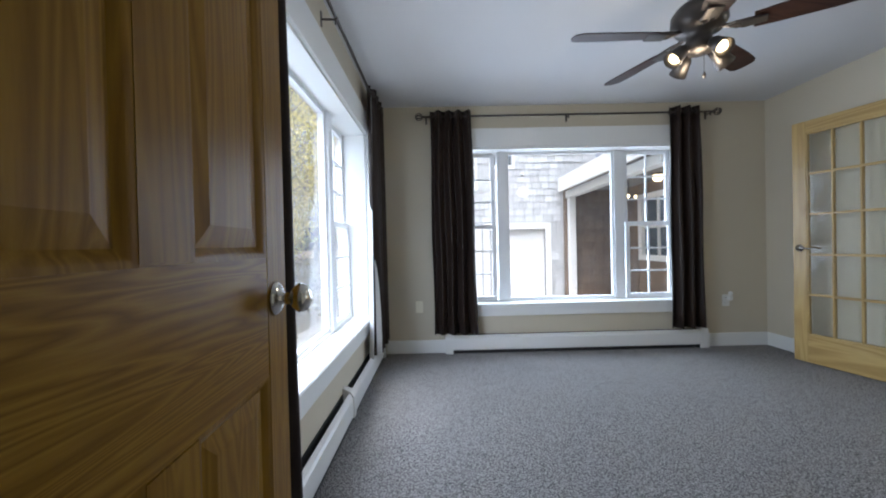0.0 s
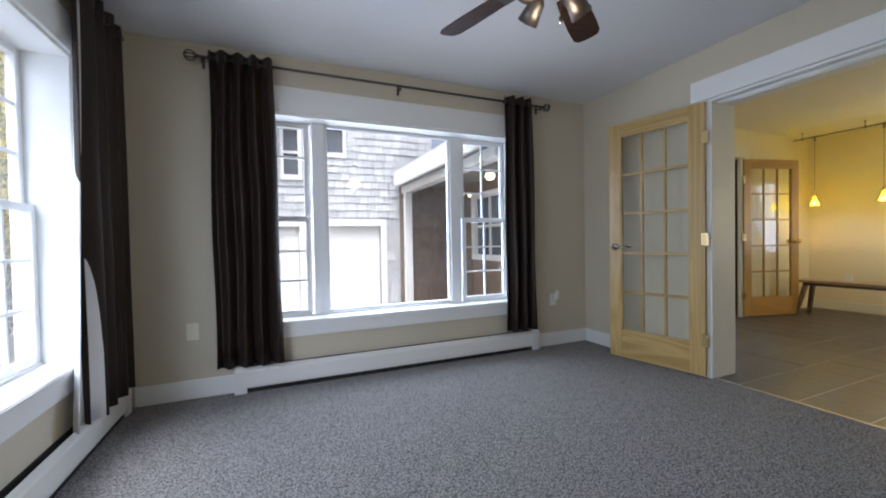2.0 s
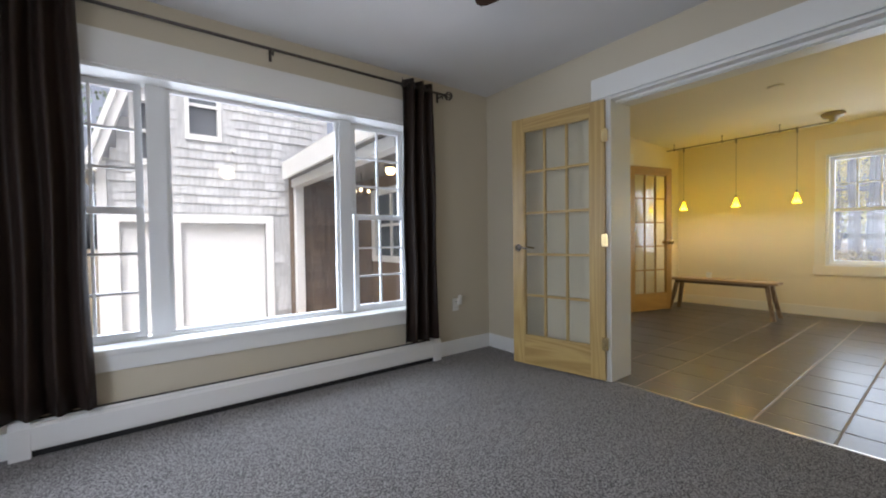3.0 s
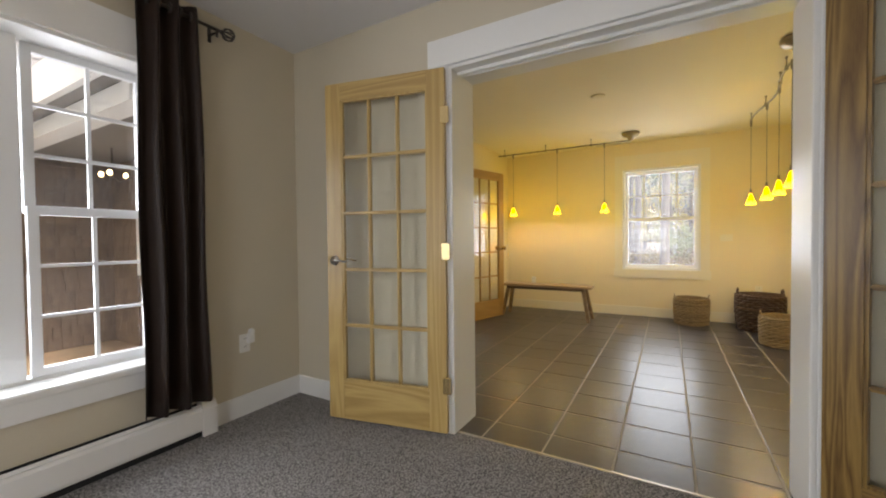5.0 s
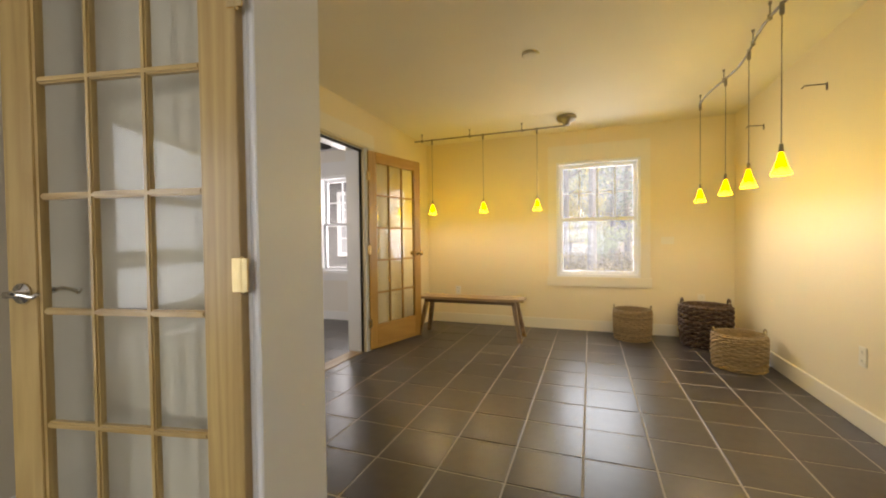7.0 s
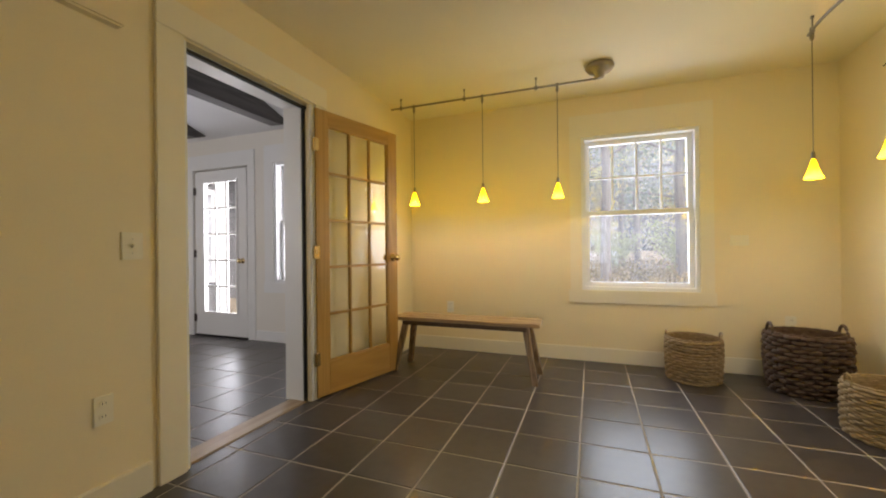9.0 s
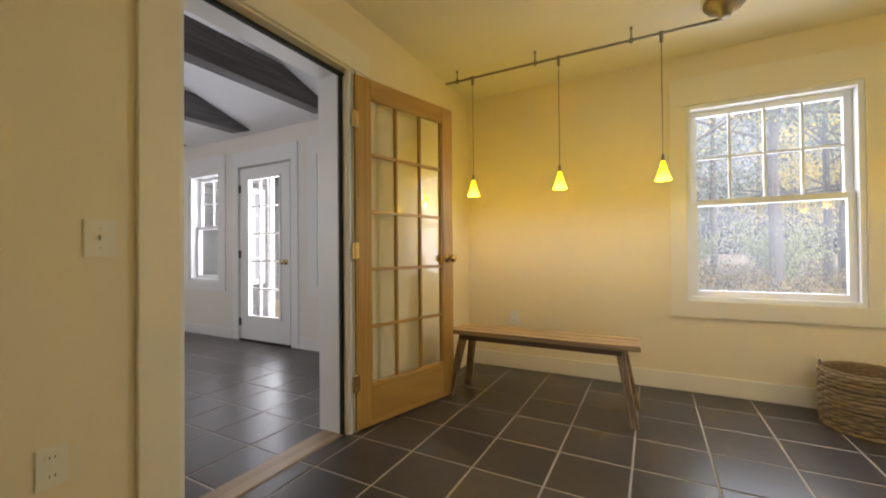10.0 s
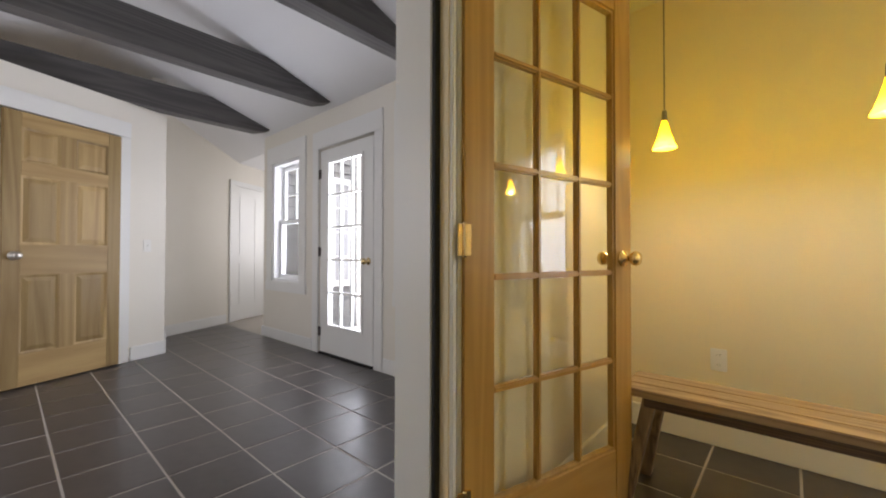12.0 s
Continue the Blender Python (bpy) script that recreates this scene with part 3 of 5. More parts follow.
def double_hung(name, m, w, z0, z1, depth, label, trim, cols=4, rows=2, lower=(1, 1), cas=0.10, head=0.20, glass=None):
    win = thing(name, label=label, category="window", kind="structure")
    win.matrix_basis = m
    y = depth
    part("window_frame", boxes((0, 0.03, 0.0, y + 0.05, z0, z1), (w - 0.03, w, 0.0, y + 0.05, z0, z1), (0.03, w - 0.03, 0.0, y + 0.05, z1 - 0.03, z1), (0.03, w - 0.03, 0.0, y + 0.05, z0, z0 + 0.03), bevel=0.002), M_VINYL, win)
    part("casing", boxes((-cas, 0.0, -0.016, 0, z0 - 0.0, z1)), trim, win)
    part("casing", boxes((w, w + cas, -0.016, 0, z0 - 0.0, z1)), trim, win)
    part("head_casing", boxes((-cas, w + cas, -0.018, 0, z1, z1 + head), bevel=0.003), trim, win)
    part("window_sill", boxes((-cas - 0.015, w + cas + 0.015, -0.020, 0, z0 - 0.115, z0), bevel=0.003), trim, win)
    zm = z0 + 0.5 * (z1 - z0)
    muntin_sash(win, 0.03, w - 0.03, z0 + 0.03, zm + 0.02, y - 0.01, *lower, 0.042, "lower_sash", glass=glass)
    muntin_sash(win, 0.03, w - 0.03, zm - 0.02, z1 - 0.03, y + 0.03, cols, rows, 0.042, "upper_sash", glass=glass)
    return win


double_hung("window_3", pose(EX, EWIN[1], 0, 0, 0, -90), EWIN[1] - EWIN[0], EWIN[2], EWIN[3], 0.07, "white double-hung sash window on the yellow wall", M_CREAMTRIM, glass=M_HAZESCREEN)
double_hung("window_4", pose(HX, 8.06, 0, 0, 0, -90), 0.64, 0.68, 2.06, 0.10, "white double-hung sash window in the hall", M_TRIM, 2, 2, (1, 1), 0.13, 0.2)

double_hung("window_5", pose(HX, 5.74, 0, 0, 0, -90), 0.64, 0.68, 2.06, 0.10, "white double-hung sash window beside the glazed door", M_TRIM, 2, 2, (1, 1), 0.13, 0.2)


def opening_trim(name, rows, material, label):
    return solid(name, boxes(*rows, bevel=0.003), material, label, "door trim", kind="structure")


# wide opening between the rooms: jamb liner, casings, head boards
opening_trim("trim_french_opening", [
    (PX0 - 0.018, PX1 + 0.018, FOPEN[0] - 0.0, FOPEN[0] + 0.02, 0, 2.04), (PX0 - 0.018, PX1 + 0.018, FOPEN[1] - 0.02, FOPEN[1], 0, 2.04),
    (PX0 - 0.018, PX1 + 0.018, FOPEN[0], FOPEN[1], 2.04, 2.058)], M_TRIM, "white jamb lining of the wide opening")
opening_trim("trim_french_casing", [(PX0 - 0.02, PX0 - 0.001, FOPEN[1], FOPEN[1] + 0.085, 0, 2.06), (PX0 - 0.02, PX0 - 0.001, FOPEN[0] - 0.085, FOPEN[0], 0, 2.06)], M_TRIM, "white side casings of the wide opening")
opening_trim("trim_french_head", [(PX0 - 0.026, PX0 - 0.001, FOPEN[0] - 0.13, FOPEN[1] + 0.13, 2.062, 2.215)], M_TRIM, "white flat head board over the wide opening")
opening_trim("trim_french_stop", [(PX0 + 0.045, PX0 + 0.06, FOPEN[0] + 0.02, FOPEN[1] - 0.02, 2.022, 2.04), (PX0 + 0.085, PX0 + 0.10, FOPEN[0] + 0.02, FOPEN[1] - 0.02, 2.022, 2.04)], M_TRIM, "white stop beads under the head")
# doorway to the hall
opening_trim("trim_hall_casing", [(HOPEN[0] - 0.135, HOPEN[0] - 0.004, N2Y0 - 0.018, N2Y0, 0, 2.07), (HOPEN[0] - 0.135, 6.20, N2Y0 - 0.020, N2Y0, 2.07, 2.215), (6.075, 6.17, N2Y0 - 0.018, N2Y0, 0, 2.07)], M_CREAMTRIM, "cream casings round the hall doorway")
opening_trim("trim_hall_jamb", [(HOPEN[0] - 0.004, HOPEN[0] + 0.018, N2Y0 - 0.004, N2Y1 + 0.004, 0, 2.06), (HOPEN[1] - 0.02, HOPEN[1], N2Y0 + 0.05, N2Y1 + 0.004, 0, 2.06), (HOPEN[0] + 0.018, HOPEN[1] - 0.02, N2Y0 + 0.05, N2Y1 + 0.004, 2.04, 2.06)], M_TRIM, "white jamb lining of the hall doorway")
opening_trim("trim_hall_hinge_jamb", [(HOPEN[1] + 0.004, HOPEN[1] + 0.022, N2Y0 - 0.012, N2Y0 + 0.03, 0, 2.06), (HOPEN[1] + 0.026, HOPEN[1] + 0.05, N2Y0 - 0.016, N2Y0 + 0.0, 0, 2.06)], M_TRIM, "white hinge jamb with stepped stops")
opening_trim("seal_hall_doorway", [(HOPEN[0] + 0.018, HOPEN[1] + 0.004, N2Y0 + 0.02, N2Y0 + 0.049, 2.022, 2.04), (HOPEN[1] - 0.019, HOPEN[1] + 0.003, N2Y0 + 0.032, N2Y0 + 0.049, 0.0, 2.022), (HOPEN[0] + 0.019, HOPEN[0] + 0.026, N2Y0 + 0.02, N2Y0 + 0.05, 0.0, 2.022)], M_BLACK, "black weather seal round the doorway")
opening_trim("trim_hall_door_stop", [(7.376, 7.44, 6.133, 7.027, 2.0, 2.058), (7.376, 7.44, 6.133, 6.163, 0, 2.0), (7.376, 7.44, 6.997, 7.027, 0, 2.0)], M_TRIM, "white stops behind the glazed door")
opening_trim("trim_hall_door_casing", [(HX - 0.016, HX, 6.02, 6.13, 0, 2.06), (HX - 0.016, HX, 7.03, 7.14, 0, 2.06), (HX - 0.018, HX, 6.02, 7.14, 2.06, 2.24)], M_TRIM, "white casings of the glazed door")


# ---- doors ----
def knob(parent, x, z, y, material, name="door_knob"):
    """A rosette, neck and round knob that stand out along -y or +y."""
    s = -1 if y < 0 else 1
    turn = pose(x, y, z, -90 * s, 0, 0)
    return part(name, lathe([(0.0, 0), (0.033, 0), (0.033, 0.004), (0.026, 0.010), (0.012, 0.014), (0.011, 0.030), (0.020, 0.036), (0.028, 0.046), (0.029, 0.054), (0.024, 0.064), (0.010, 0.070), (0, 0.071)], 24, turn), material, parent, "", True)


def lever(parent, x, z, y, material, way):
    s = -1 if y < 0 else 1
    h = part("door_handle", join(lathe([(0.0, 0), (0.032, 0), (0.030, 0.008), (0.012, 0.012), (0.010, 0.045), (0, 0.046)], 20, pose(x, y, z, -90 * s, 0, 0)),
        tube([(x, y + s * 0.042, z), (x + way * 0.03, y + s * 0.050, z + 0.006), (x + way * 0.065, y + s * 0.048, z + 0.002), (x + way * 0.095, y + s * 0.042, z - 0.006), (x + way * 0.108, y + s * 0.040, z + 0.004)], 0.0085, 10, 0.006)), material, parent, "polished lever handle", True)
    return h


def hinges(parent, material, zs, y=-0.02):
    for z in zs:
        part("hinge", join(boxes((-0.004, 0.022, y - 0.0015, y + 0.004, z - 0.045, z + 0.045), (-0.024, -0.006, y - 0.0015, y + 0.004, z - 0.045, z + 0.045), bevel=0.001), lathe([(0, -0.05), (0.004, -0.05), (0.0065, -0.045), (0.0065, 0.045), (0.004, 0.05), (0, 0.05)], 10, pose(-0.003, y - 0.003, z))), material, parent, "polished brass butt hinge")


def french_door(name, m, w, mats, label, hardware="lever", group="", bottom=0.235, hinge_y=-0.02, glass=None):
    """Fifteen-light door; the hinge edge is at local x = 0, the leaf runs along +x."""
    st, rl, h, t, bar = 0.105, 0.105, 2.03, 0.0175, 0.020
    d = thing(name, label=label, category="door", group=group)
    d.matrix_basis = m
    v, hz = mats
    part("stile", boxes((0, st, -t, t, 0, h), bevel=0.002), v, d)
    part("stile", boxes((w - st, w, -t, t, 0, h), bevel=0.002), v, d)
    part("bottom_rail", boxes((st, w - st, -t, t, 0, bottom), bevel=0.002), hz, d)
    part("top_rail", boxes((st, w - st, -t, t, h - rl, h), bevel=0.002), hz, d)
    gx0, gx1, gz0, gz1 = st, w - st, bottom, h - rl
    # a stepped bead round the glass
    part("glazing_bead", boxes((gx0, gx0 + 0.010, -0.012, 0.012, gz0, gz1), (gx1 - 0.010, gx1, -0.012, 0.012, gz0, gz1), (gx0 + 0.010, gx1 - 0.010, -0.012, 0.012, gz0, gz0 + 0.010), (gx0 + 0.010, gx1 - 0.010, -0.012, 0.012, gz1 - 0.010, gz1)), v, d)
    for k in (1, 2):
        x = gx0 + (gx1 - gx0) * k / 3
        part("muntin", boxes((x - bar / 2, x + bar / 2, -0.013, 0.013, gz0 + 0.01, gz1 - 0.01), bevel=0.005), v, d)
    for k in range(1, 5):
        z = gz0 + (gz1 - gz0) * k / 5
        part("muntin", boxes((gx0 + 0.01, gx1 - 0.01, -0.0128, 0.0128, z - bar / 2, z + bar / 2), bevel=0.005), hz, d)
    for i in range(3):
        for k in range(5):
            a, b = gx0 + (gx1 - gx0) * i / 3, gx0 + (gx1 - gx0) * (i + 1) / 3
            e, f = gz0 + (gz1 - gz0) * k / 5, gz0 + (gz1 - gz0) * (k + 1) / 5
            p = part("pane", boxes((a + 0.004, b - 0.004, -0.002, 0.002, e + 0.004, f - 0.004)), glass or M_DOORGLASS, d)
            p.visible_shadow = False
    if hardware == "lever":
        lever(d, w - 0.055, 0.965, -t, M_CHROME, -1)
        lever(d, w - 0.055, 0.965, t, M_CHROME, -1)
    else:
        knob(d, w - 0.055, 0.965, -t, M_BRASS)
        knob(d, w - 0.055, 0.965, t, M_BRASS)
    hinges(d, M_BRASS, (0.27, 1.02, 1.77), hinge_y)
    return d


def panel_field(x0, x1, z0, z1, steps, closed=True):
    """Stepped rectangles on both faces: rows of inset and height, joined by slopes."""
    bm = bmesh.new()
    for s in (-1, 1):
        rings = [[bm.verts.new((x, s * y, z)) for x, z in ((x0 + i, z0 + i), (x1 - i, z0 + i), (x1 - i, z1 - i), (x0 + i, z1 - i))] for i, y in steps]
        for p, q in zip(rings, rings[1:]):
            for k in range(4):
                bm.faces.new((p[k], p[(k + 1) % 4], q[(k + 1) % 4], q[k]))
        if closed:
            bm.faces.new(rings[-1])
    return bm


def panel_door(name, m, w, mats, label, hinge_metal, knob_metal, knob_z=0.965):
    """Six-panel door, the hinge edge at local x = 0."""
    st, h, t, mu = 0.098, 2.03, 0.0175, 0.10
    v, hz = mats
    d = thing(name, label=label, category="door")
    d.matrix_basis = m
    rails = [(0, 0.24), (0.822, 1.048), (1.56, 1.665), (1.92, h)]
    part("stile", boxes((0, st, -t, t, 0, h), bevel=0.002), v, d)
    part("stile", boxes((w - st, w, -t, t, 0, h), bevel=0.002), v, d)
    for a, b in rails:
        part("rail", boxes((st, w - st, -t, t, a, b), bevel=0.002), hz, d)
    for (_, a), (b, _) in zip(rails, rails[1:]):
        part("mullion", boxes((w / 2 - mu / 2, w / 2 + mu / 2, -t, t, a, b), bevel=0.002), v, d)
        for x0, x1 in ((st, w / 2 - mu / 2), (w / 2 + mu / 2, w - st)):
            # raised field with sloping margins on both faces
            bm = panel_field(x0, x1, a, b, ((0.0, 0.0060), (0.018, 0.0062), (0.050, 0.0120)))
            part("panel", bm, v, d)
            bm = panel_field(x0, x1, a, b, ((-0.003, t - 0.0005), (0.004, t - 0.0015), (0.009, 0.0135), (0.015, 0.0085), (0.018, 0.0064)), False)
            part("panel_moulding", bm, v, d, smooth=True)
    knob(d, w - 0.062, knob_z, -t, knob_metal)
    knob(d, w - 0.062, knob_z, t, knob_metal)
    hinges(d, hinge_metal, (0.25, 1.02, 1.78), -0.02)
    return d


# pair of pine french doors folded back into the first room
french_door("french_door", pose(3.408, 2.918, 0.012, 0, 0, 101.8), 0.762, (M_PINE, M_PINEH), "open honey-pine french door with fifteen panes", "lever", "french doors of the wide opening", hinge_y=0.02)
french_door("french_door", pose(3.408, 1.362, 0.012, 0, 0, -122.0), 0.762, (M_GRAINSHADE, M_GRAINSHADEH), "open grainy pine french door in painted shade, folded towards the wall", "lever", "french doors of the wide opening", hinge_y=0.02)
french_door("hall_french_door", pose(6.060, 4.148, 0.012, 0, 0, -15.0), 0.826, (M_FIR, M_FIRH), "amber wood fifteen-pane door standing open by the bench", "knob", hinge_y=-0.02, glass=M_HALLGLASS)
panel_door("entry_door", pose(-0.150, 0.362, 0.012, 0, 0, 92.6), 0.762, (M_OLDPINE, M_OLDPINEH), "varnished pine six-panel door standing open", M_BRASS, M_CHROME)
pd = Vector((3.9, 7.15, 0)) + DIAG * 2.135
panel_door("pine_door", pose(pd.x + 0.012, pd.y - 0.026, 0.012, 0, 0, 180 + ANG), 0.765, (M_KNOTTY, M_KNOTTYH), "closed knotty pine six-panel door in the hall", M_PEWTER, M_NICKEL)


def glazed_door():
    """White outside door with a fifteen-light window, shut in the hall's east wall."""
    d = thing("glazed_door", (HX + 0.02, 7.005, 0.0), "white glazed outside door with fifteen lights, closed", "door", rz=-90)
    w, h, t = 0.85, 2.035, 0.022
    g0, g1, z0, z1 = 0.155, 0.695, 0.295, 1.90
    part("door_leaf", boxes((0, g0, -t, t, 0.02, h), (g1, w, -t, t, 0.02, h), (g0, g1, -t, t, 0.02, z0), (g0, g1, -t, t, z1, h)), M_TRIM, d)
    part("glazing_bead", boxes((g0 - 0.02, g0 + 0.008, -t - 0.012, -t, z0 - 0.02, z1 + 0.02), (g1 - 0.008, g1 + 0.02, -t - 0.012, -t, z0 - 0.02, z1 + 0.02), (g0 + 0.008, g1 - 0.008, -t - 0.012, -t, z0 - 0.02, z0 + 0.008), (g0 + 0.008, g1 - 0.008, -t - 0.012, -t, z1 - 0.008, z1 + 0.02), bevel=0.003), M_TRIM, d)
    for k in (1, 2):
        x = g0 + (g1 - g0) * k / 3
        part("muntin", boxes((x - 0.009, x + 0.009, -0.014, 0.014, z0, z1)), M_TRIM, d)
    for k in range(1, 5):
        z = z0 + (z1 - z0) * k / 5
        part("muntin", boxes((g0, g1, -0.0145, 0.0145, z - 0.009, z + 0.009)), M_TRIM, d)
    p = part("pane", boxes((g0, g1, -0.002, 0.002, z0, z1)), M_GLASS, d)
    p.visible_shadow = False
    knob(d, 0.785, 0.93, -t, M_BRASS)
    hinges(d, M_PEWTER, (0.22, 1.02, 1.80), -0.03)
    part("door_sweep", boxes((0, w, -t - 0.02, t, 0.0, 0.019)), M_BLACK, d, "dark door sweep and sill")


glazed_door()
fd = Vector((8.7 - 6.47, 10.27 - 9.04, 0)).normalized()
cl = Vector((6.47, 9.04, 0)) + fd * 1.03


def closet_door():
    ang = math.degrees(math.atan2(fd.y, fd.x))
    d = thing("closet_door", (cl.x, cl.y, 0), "white panelled closet door at the hall's end", "door", rz=ang)
    part("door_leaf", boxes((0.10, 0.86, -0.012, -0.002, 0.01, 2.0), bevel=0.002), M_TRIM, d)
    for x0, x1 in ((0.19, 0.44), (0.52, 0.77)):
        for z0, z1 in ((0.25, 0.85), (1.0, 1.85)):
            part("panel", boxes((x0, x1, -0.018, -0.0125, z0, z1), bevel=0.004), M_TRIM, d)
    part("casing", boxes((0.0, 0.095, -0.022, -0.001, 0, 2.08), (0.865, 0.96, -0.022, -0.001, 0, 2.08), (0.095, 0.865, -0.022, -0.001, 2.005, 2.08)), M_TRIM, d)


closet_door()
tr = solid("trim_pine_door", boxes((1.27, 1.36, -0.018, 0, 0, 2.06), (2.145, 2.235, -0.018, 0, 0, 2.06), (1.27, 2.235, -0.020, 0, 2.06, 2.20), bevel=0.003), M_TRIM, "white casings of the pine door", "door trim", kind="structure")
tr.matrix_basis = pose(3.9, 7.15, 0, 0, 0, ANG)


# ---- first room: curtains, heaters, fan ----
def curtain_rod(name, m, length, brackets, label):
    """A dark rod with cage finials; local x along the rod, y = 0 at the rod, the wall at y = 0.08."""
    r = thing(name, label=label, category="curtain rod")
    r.matrix_basis = m
    part("rod", tube([(0.03, 0, 0), (length - 0.03, 0, 0)], 0.0095, 12), M_PEWTER, r, "", True)
    for x, s in ((0.0, 1), (length, -1)):
        bms = [lathe([(0, -0.012), (0.012, -0.008), (0.012, 0.008), (0, 0.012)], 12, pose(x + s * 0.03, 0, 0, 0, 90, 0))]
        for k in range(4):
            a = math.pi * k / 4
            bms.append(tube([(x - s * 0.008 + 0.034 * math.cos(u), 0.034 * math.sin(u) * math.cos(a), 0.034 * math.sin(u) * math.sin(a)) for u in [2 * math.pi * j / 16 for j in range(17)]], 0.004, 6))
        part("finial", join(*bms), M_PEWTER, r, "open cage finial", True)
    for x in brackets:
        part("bracket", join(boxes((x - 0.009, x + 0.009, 0.074, 0.08, -0.05, 0.03)), tube([(x, 0.078, -0.012), (x, 0.0, -0.014), (x, -0.014, -0.004)], 0.006, 8), boxes((x - 0.005, x + 0.005, -0.004, 0.004, -0.040, -0.012))), M_PEWTER, r)
    return r


def curtain(name, m, w, top, bottom, folds, label, amp=0.034, lining=False, flare=0.0, seed=0):
    """A grommet-top panel in deep folds; local x along the rod, which passes through y = 0, z = 0."""
    rnd = random.Random(seed)
    c = thing(name, label=label, category="curtain", group="brown window curtains")
    c.matrix_basis = m
    cols, rows = folds * 16, 14
    ph = [rnd.uniform(-0.5, 0.5) for _ in range(folds + 1)]
    am = [rnd.uniform(0.8, 1.15) for _ in range(folds + 1)]

    def cloth(offset, z_top, out=0.0):
        bm = bmesh.new()
        grid = []
        for j in range(rows + 1):
            v = j / rows
            z = z_top + (bottom - z_top) * v
            line = []
            for i in range(cols + 1):
                u = i / cols
                k = u * folds
                f = min(int(k), folds - 1)
                a = amp * am[f] * (1 + 0.25 * v)
                phase = 2 * math.pi * k + ph[f] * 0.7 * v * math.sin(math.pi * (k - f))
                y = a * math.sin(phase) + 0.05 * a * math.sin(3 * phase + 4 * v) * v
                x = w * u * (1 + flare * v) + 0.006 * math.sin(9 * v + 5 * u) - (out * v * v - 0.5 * out * (1 - v)) * max(0.0, 1 - 5 * u)
                line.append(Vector((x, y, z)))
            grid.append(line)
        verts = []
        for s in (0.0, 0.003):
            block = []
            for j, line in enumerate(grid):
                row = []
                for i, p in enumerate(line):
                    t = (line[min(i + 1, cols)] - line[max(i - 1, 0)]).normalized()
                    n = Vector((-t.y, t.x, 0))
                    row.append(bm.verts.new(p + n * (offset + s)))
                block.append(row)
            verts.append(block)
        for j in range(rows):
            for i in range(cols):
                for b, o in ((verts[0], 1), (verts[1], -1)):
                    q = (b[j][i], b[j][i + 1], b[j + 1][i + 1], b[j + 1][i])
                    bm.faces.new(q if o > 0 else q[::-1])
        a, b = verts
        for j in range(rows):
            bm.faces.new((a[j][0], a[j + 1][0], b[j + 1][0], b[j][0]))
            bm.faces.new((a[j][cols], b[j][cols], b[j + 1][cols], a[j + 1][cols]))
        for i in range(cols):
            bm.faces.new((a[0][i], b[0][i], b[0][i + 1], a[0][i + 1]))
            bm.faces.new((a[rows][i], a[rows][i + 1], b[rows][i + 1], b[rows][i]))
        return bm

    part("panel", cloth(0.0, top), M_CURTAIN, c, "", True)
    if lining:
        part("lining", cloth(0.0075, top - 0.08, 0.10), M_LINING, c, "white curtain lining", True)
    for k in range(folds * 2):
        x = w * (k / 2) / folds
        part("grommet", join(lathe([(0.016, -0.004), (0.026, -0.005), (0.028, 0), (0.026, 0.005), (0.016, 0.004)], 16, pose(x + 0.002, 0, 0, 0, 90, 0))), M_PEWTER, c, "dark metal grommet")
    return c


RODZ = 2.317
curtain_rod("curtain_rod", pose(0.0, 4.10, RODZ), 2.90, (0.06, 1.45, 2.84), "dark pewter curtain rod with cage finials over the north window")
curtain_rod("curtain_rod", pose(-0.37, 0.92, RODZ, 0, 0, 90), 3.08, (0.06, 1.5, 3.02), "dark pewter curtain rod over the west window")
curtain("curtain", pose(0.10, 4.10, RODZ), 0.40, 0.055, -2.12, 4, "dark brown grommet-top curtain panel drawn aside", 0.035, False, 0.06, 3)
curtain("curtain", pose(2.44, 4.10, RODZ), 0.30, 0.055, -2.11, 3, "dark brown grommet-top curtain panel drawn aside", 0.035, False, 0.08, 5)
curtain("curtain", pose(-0.365, 3.46, RODZ, 0, 0, 90), 0.56, 0.055, -2.13, 4, "dark brown grommet-top curtain panel with white lining", 0.035, True, 0.02, 7)
curtain("curtain", pose(-0.365, 1.16, RODZ, 0, 0, 90), 0.46, 0.055, -2.13, 4, "dark brown grommet-top curtain panel behind the entry door", 0.035, True, 0.05, 9)


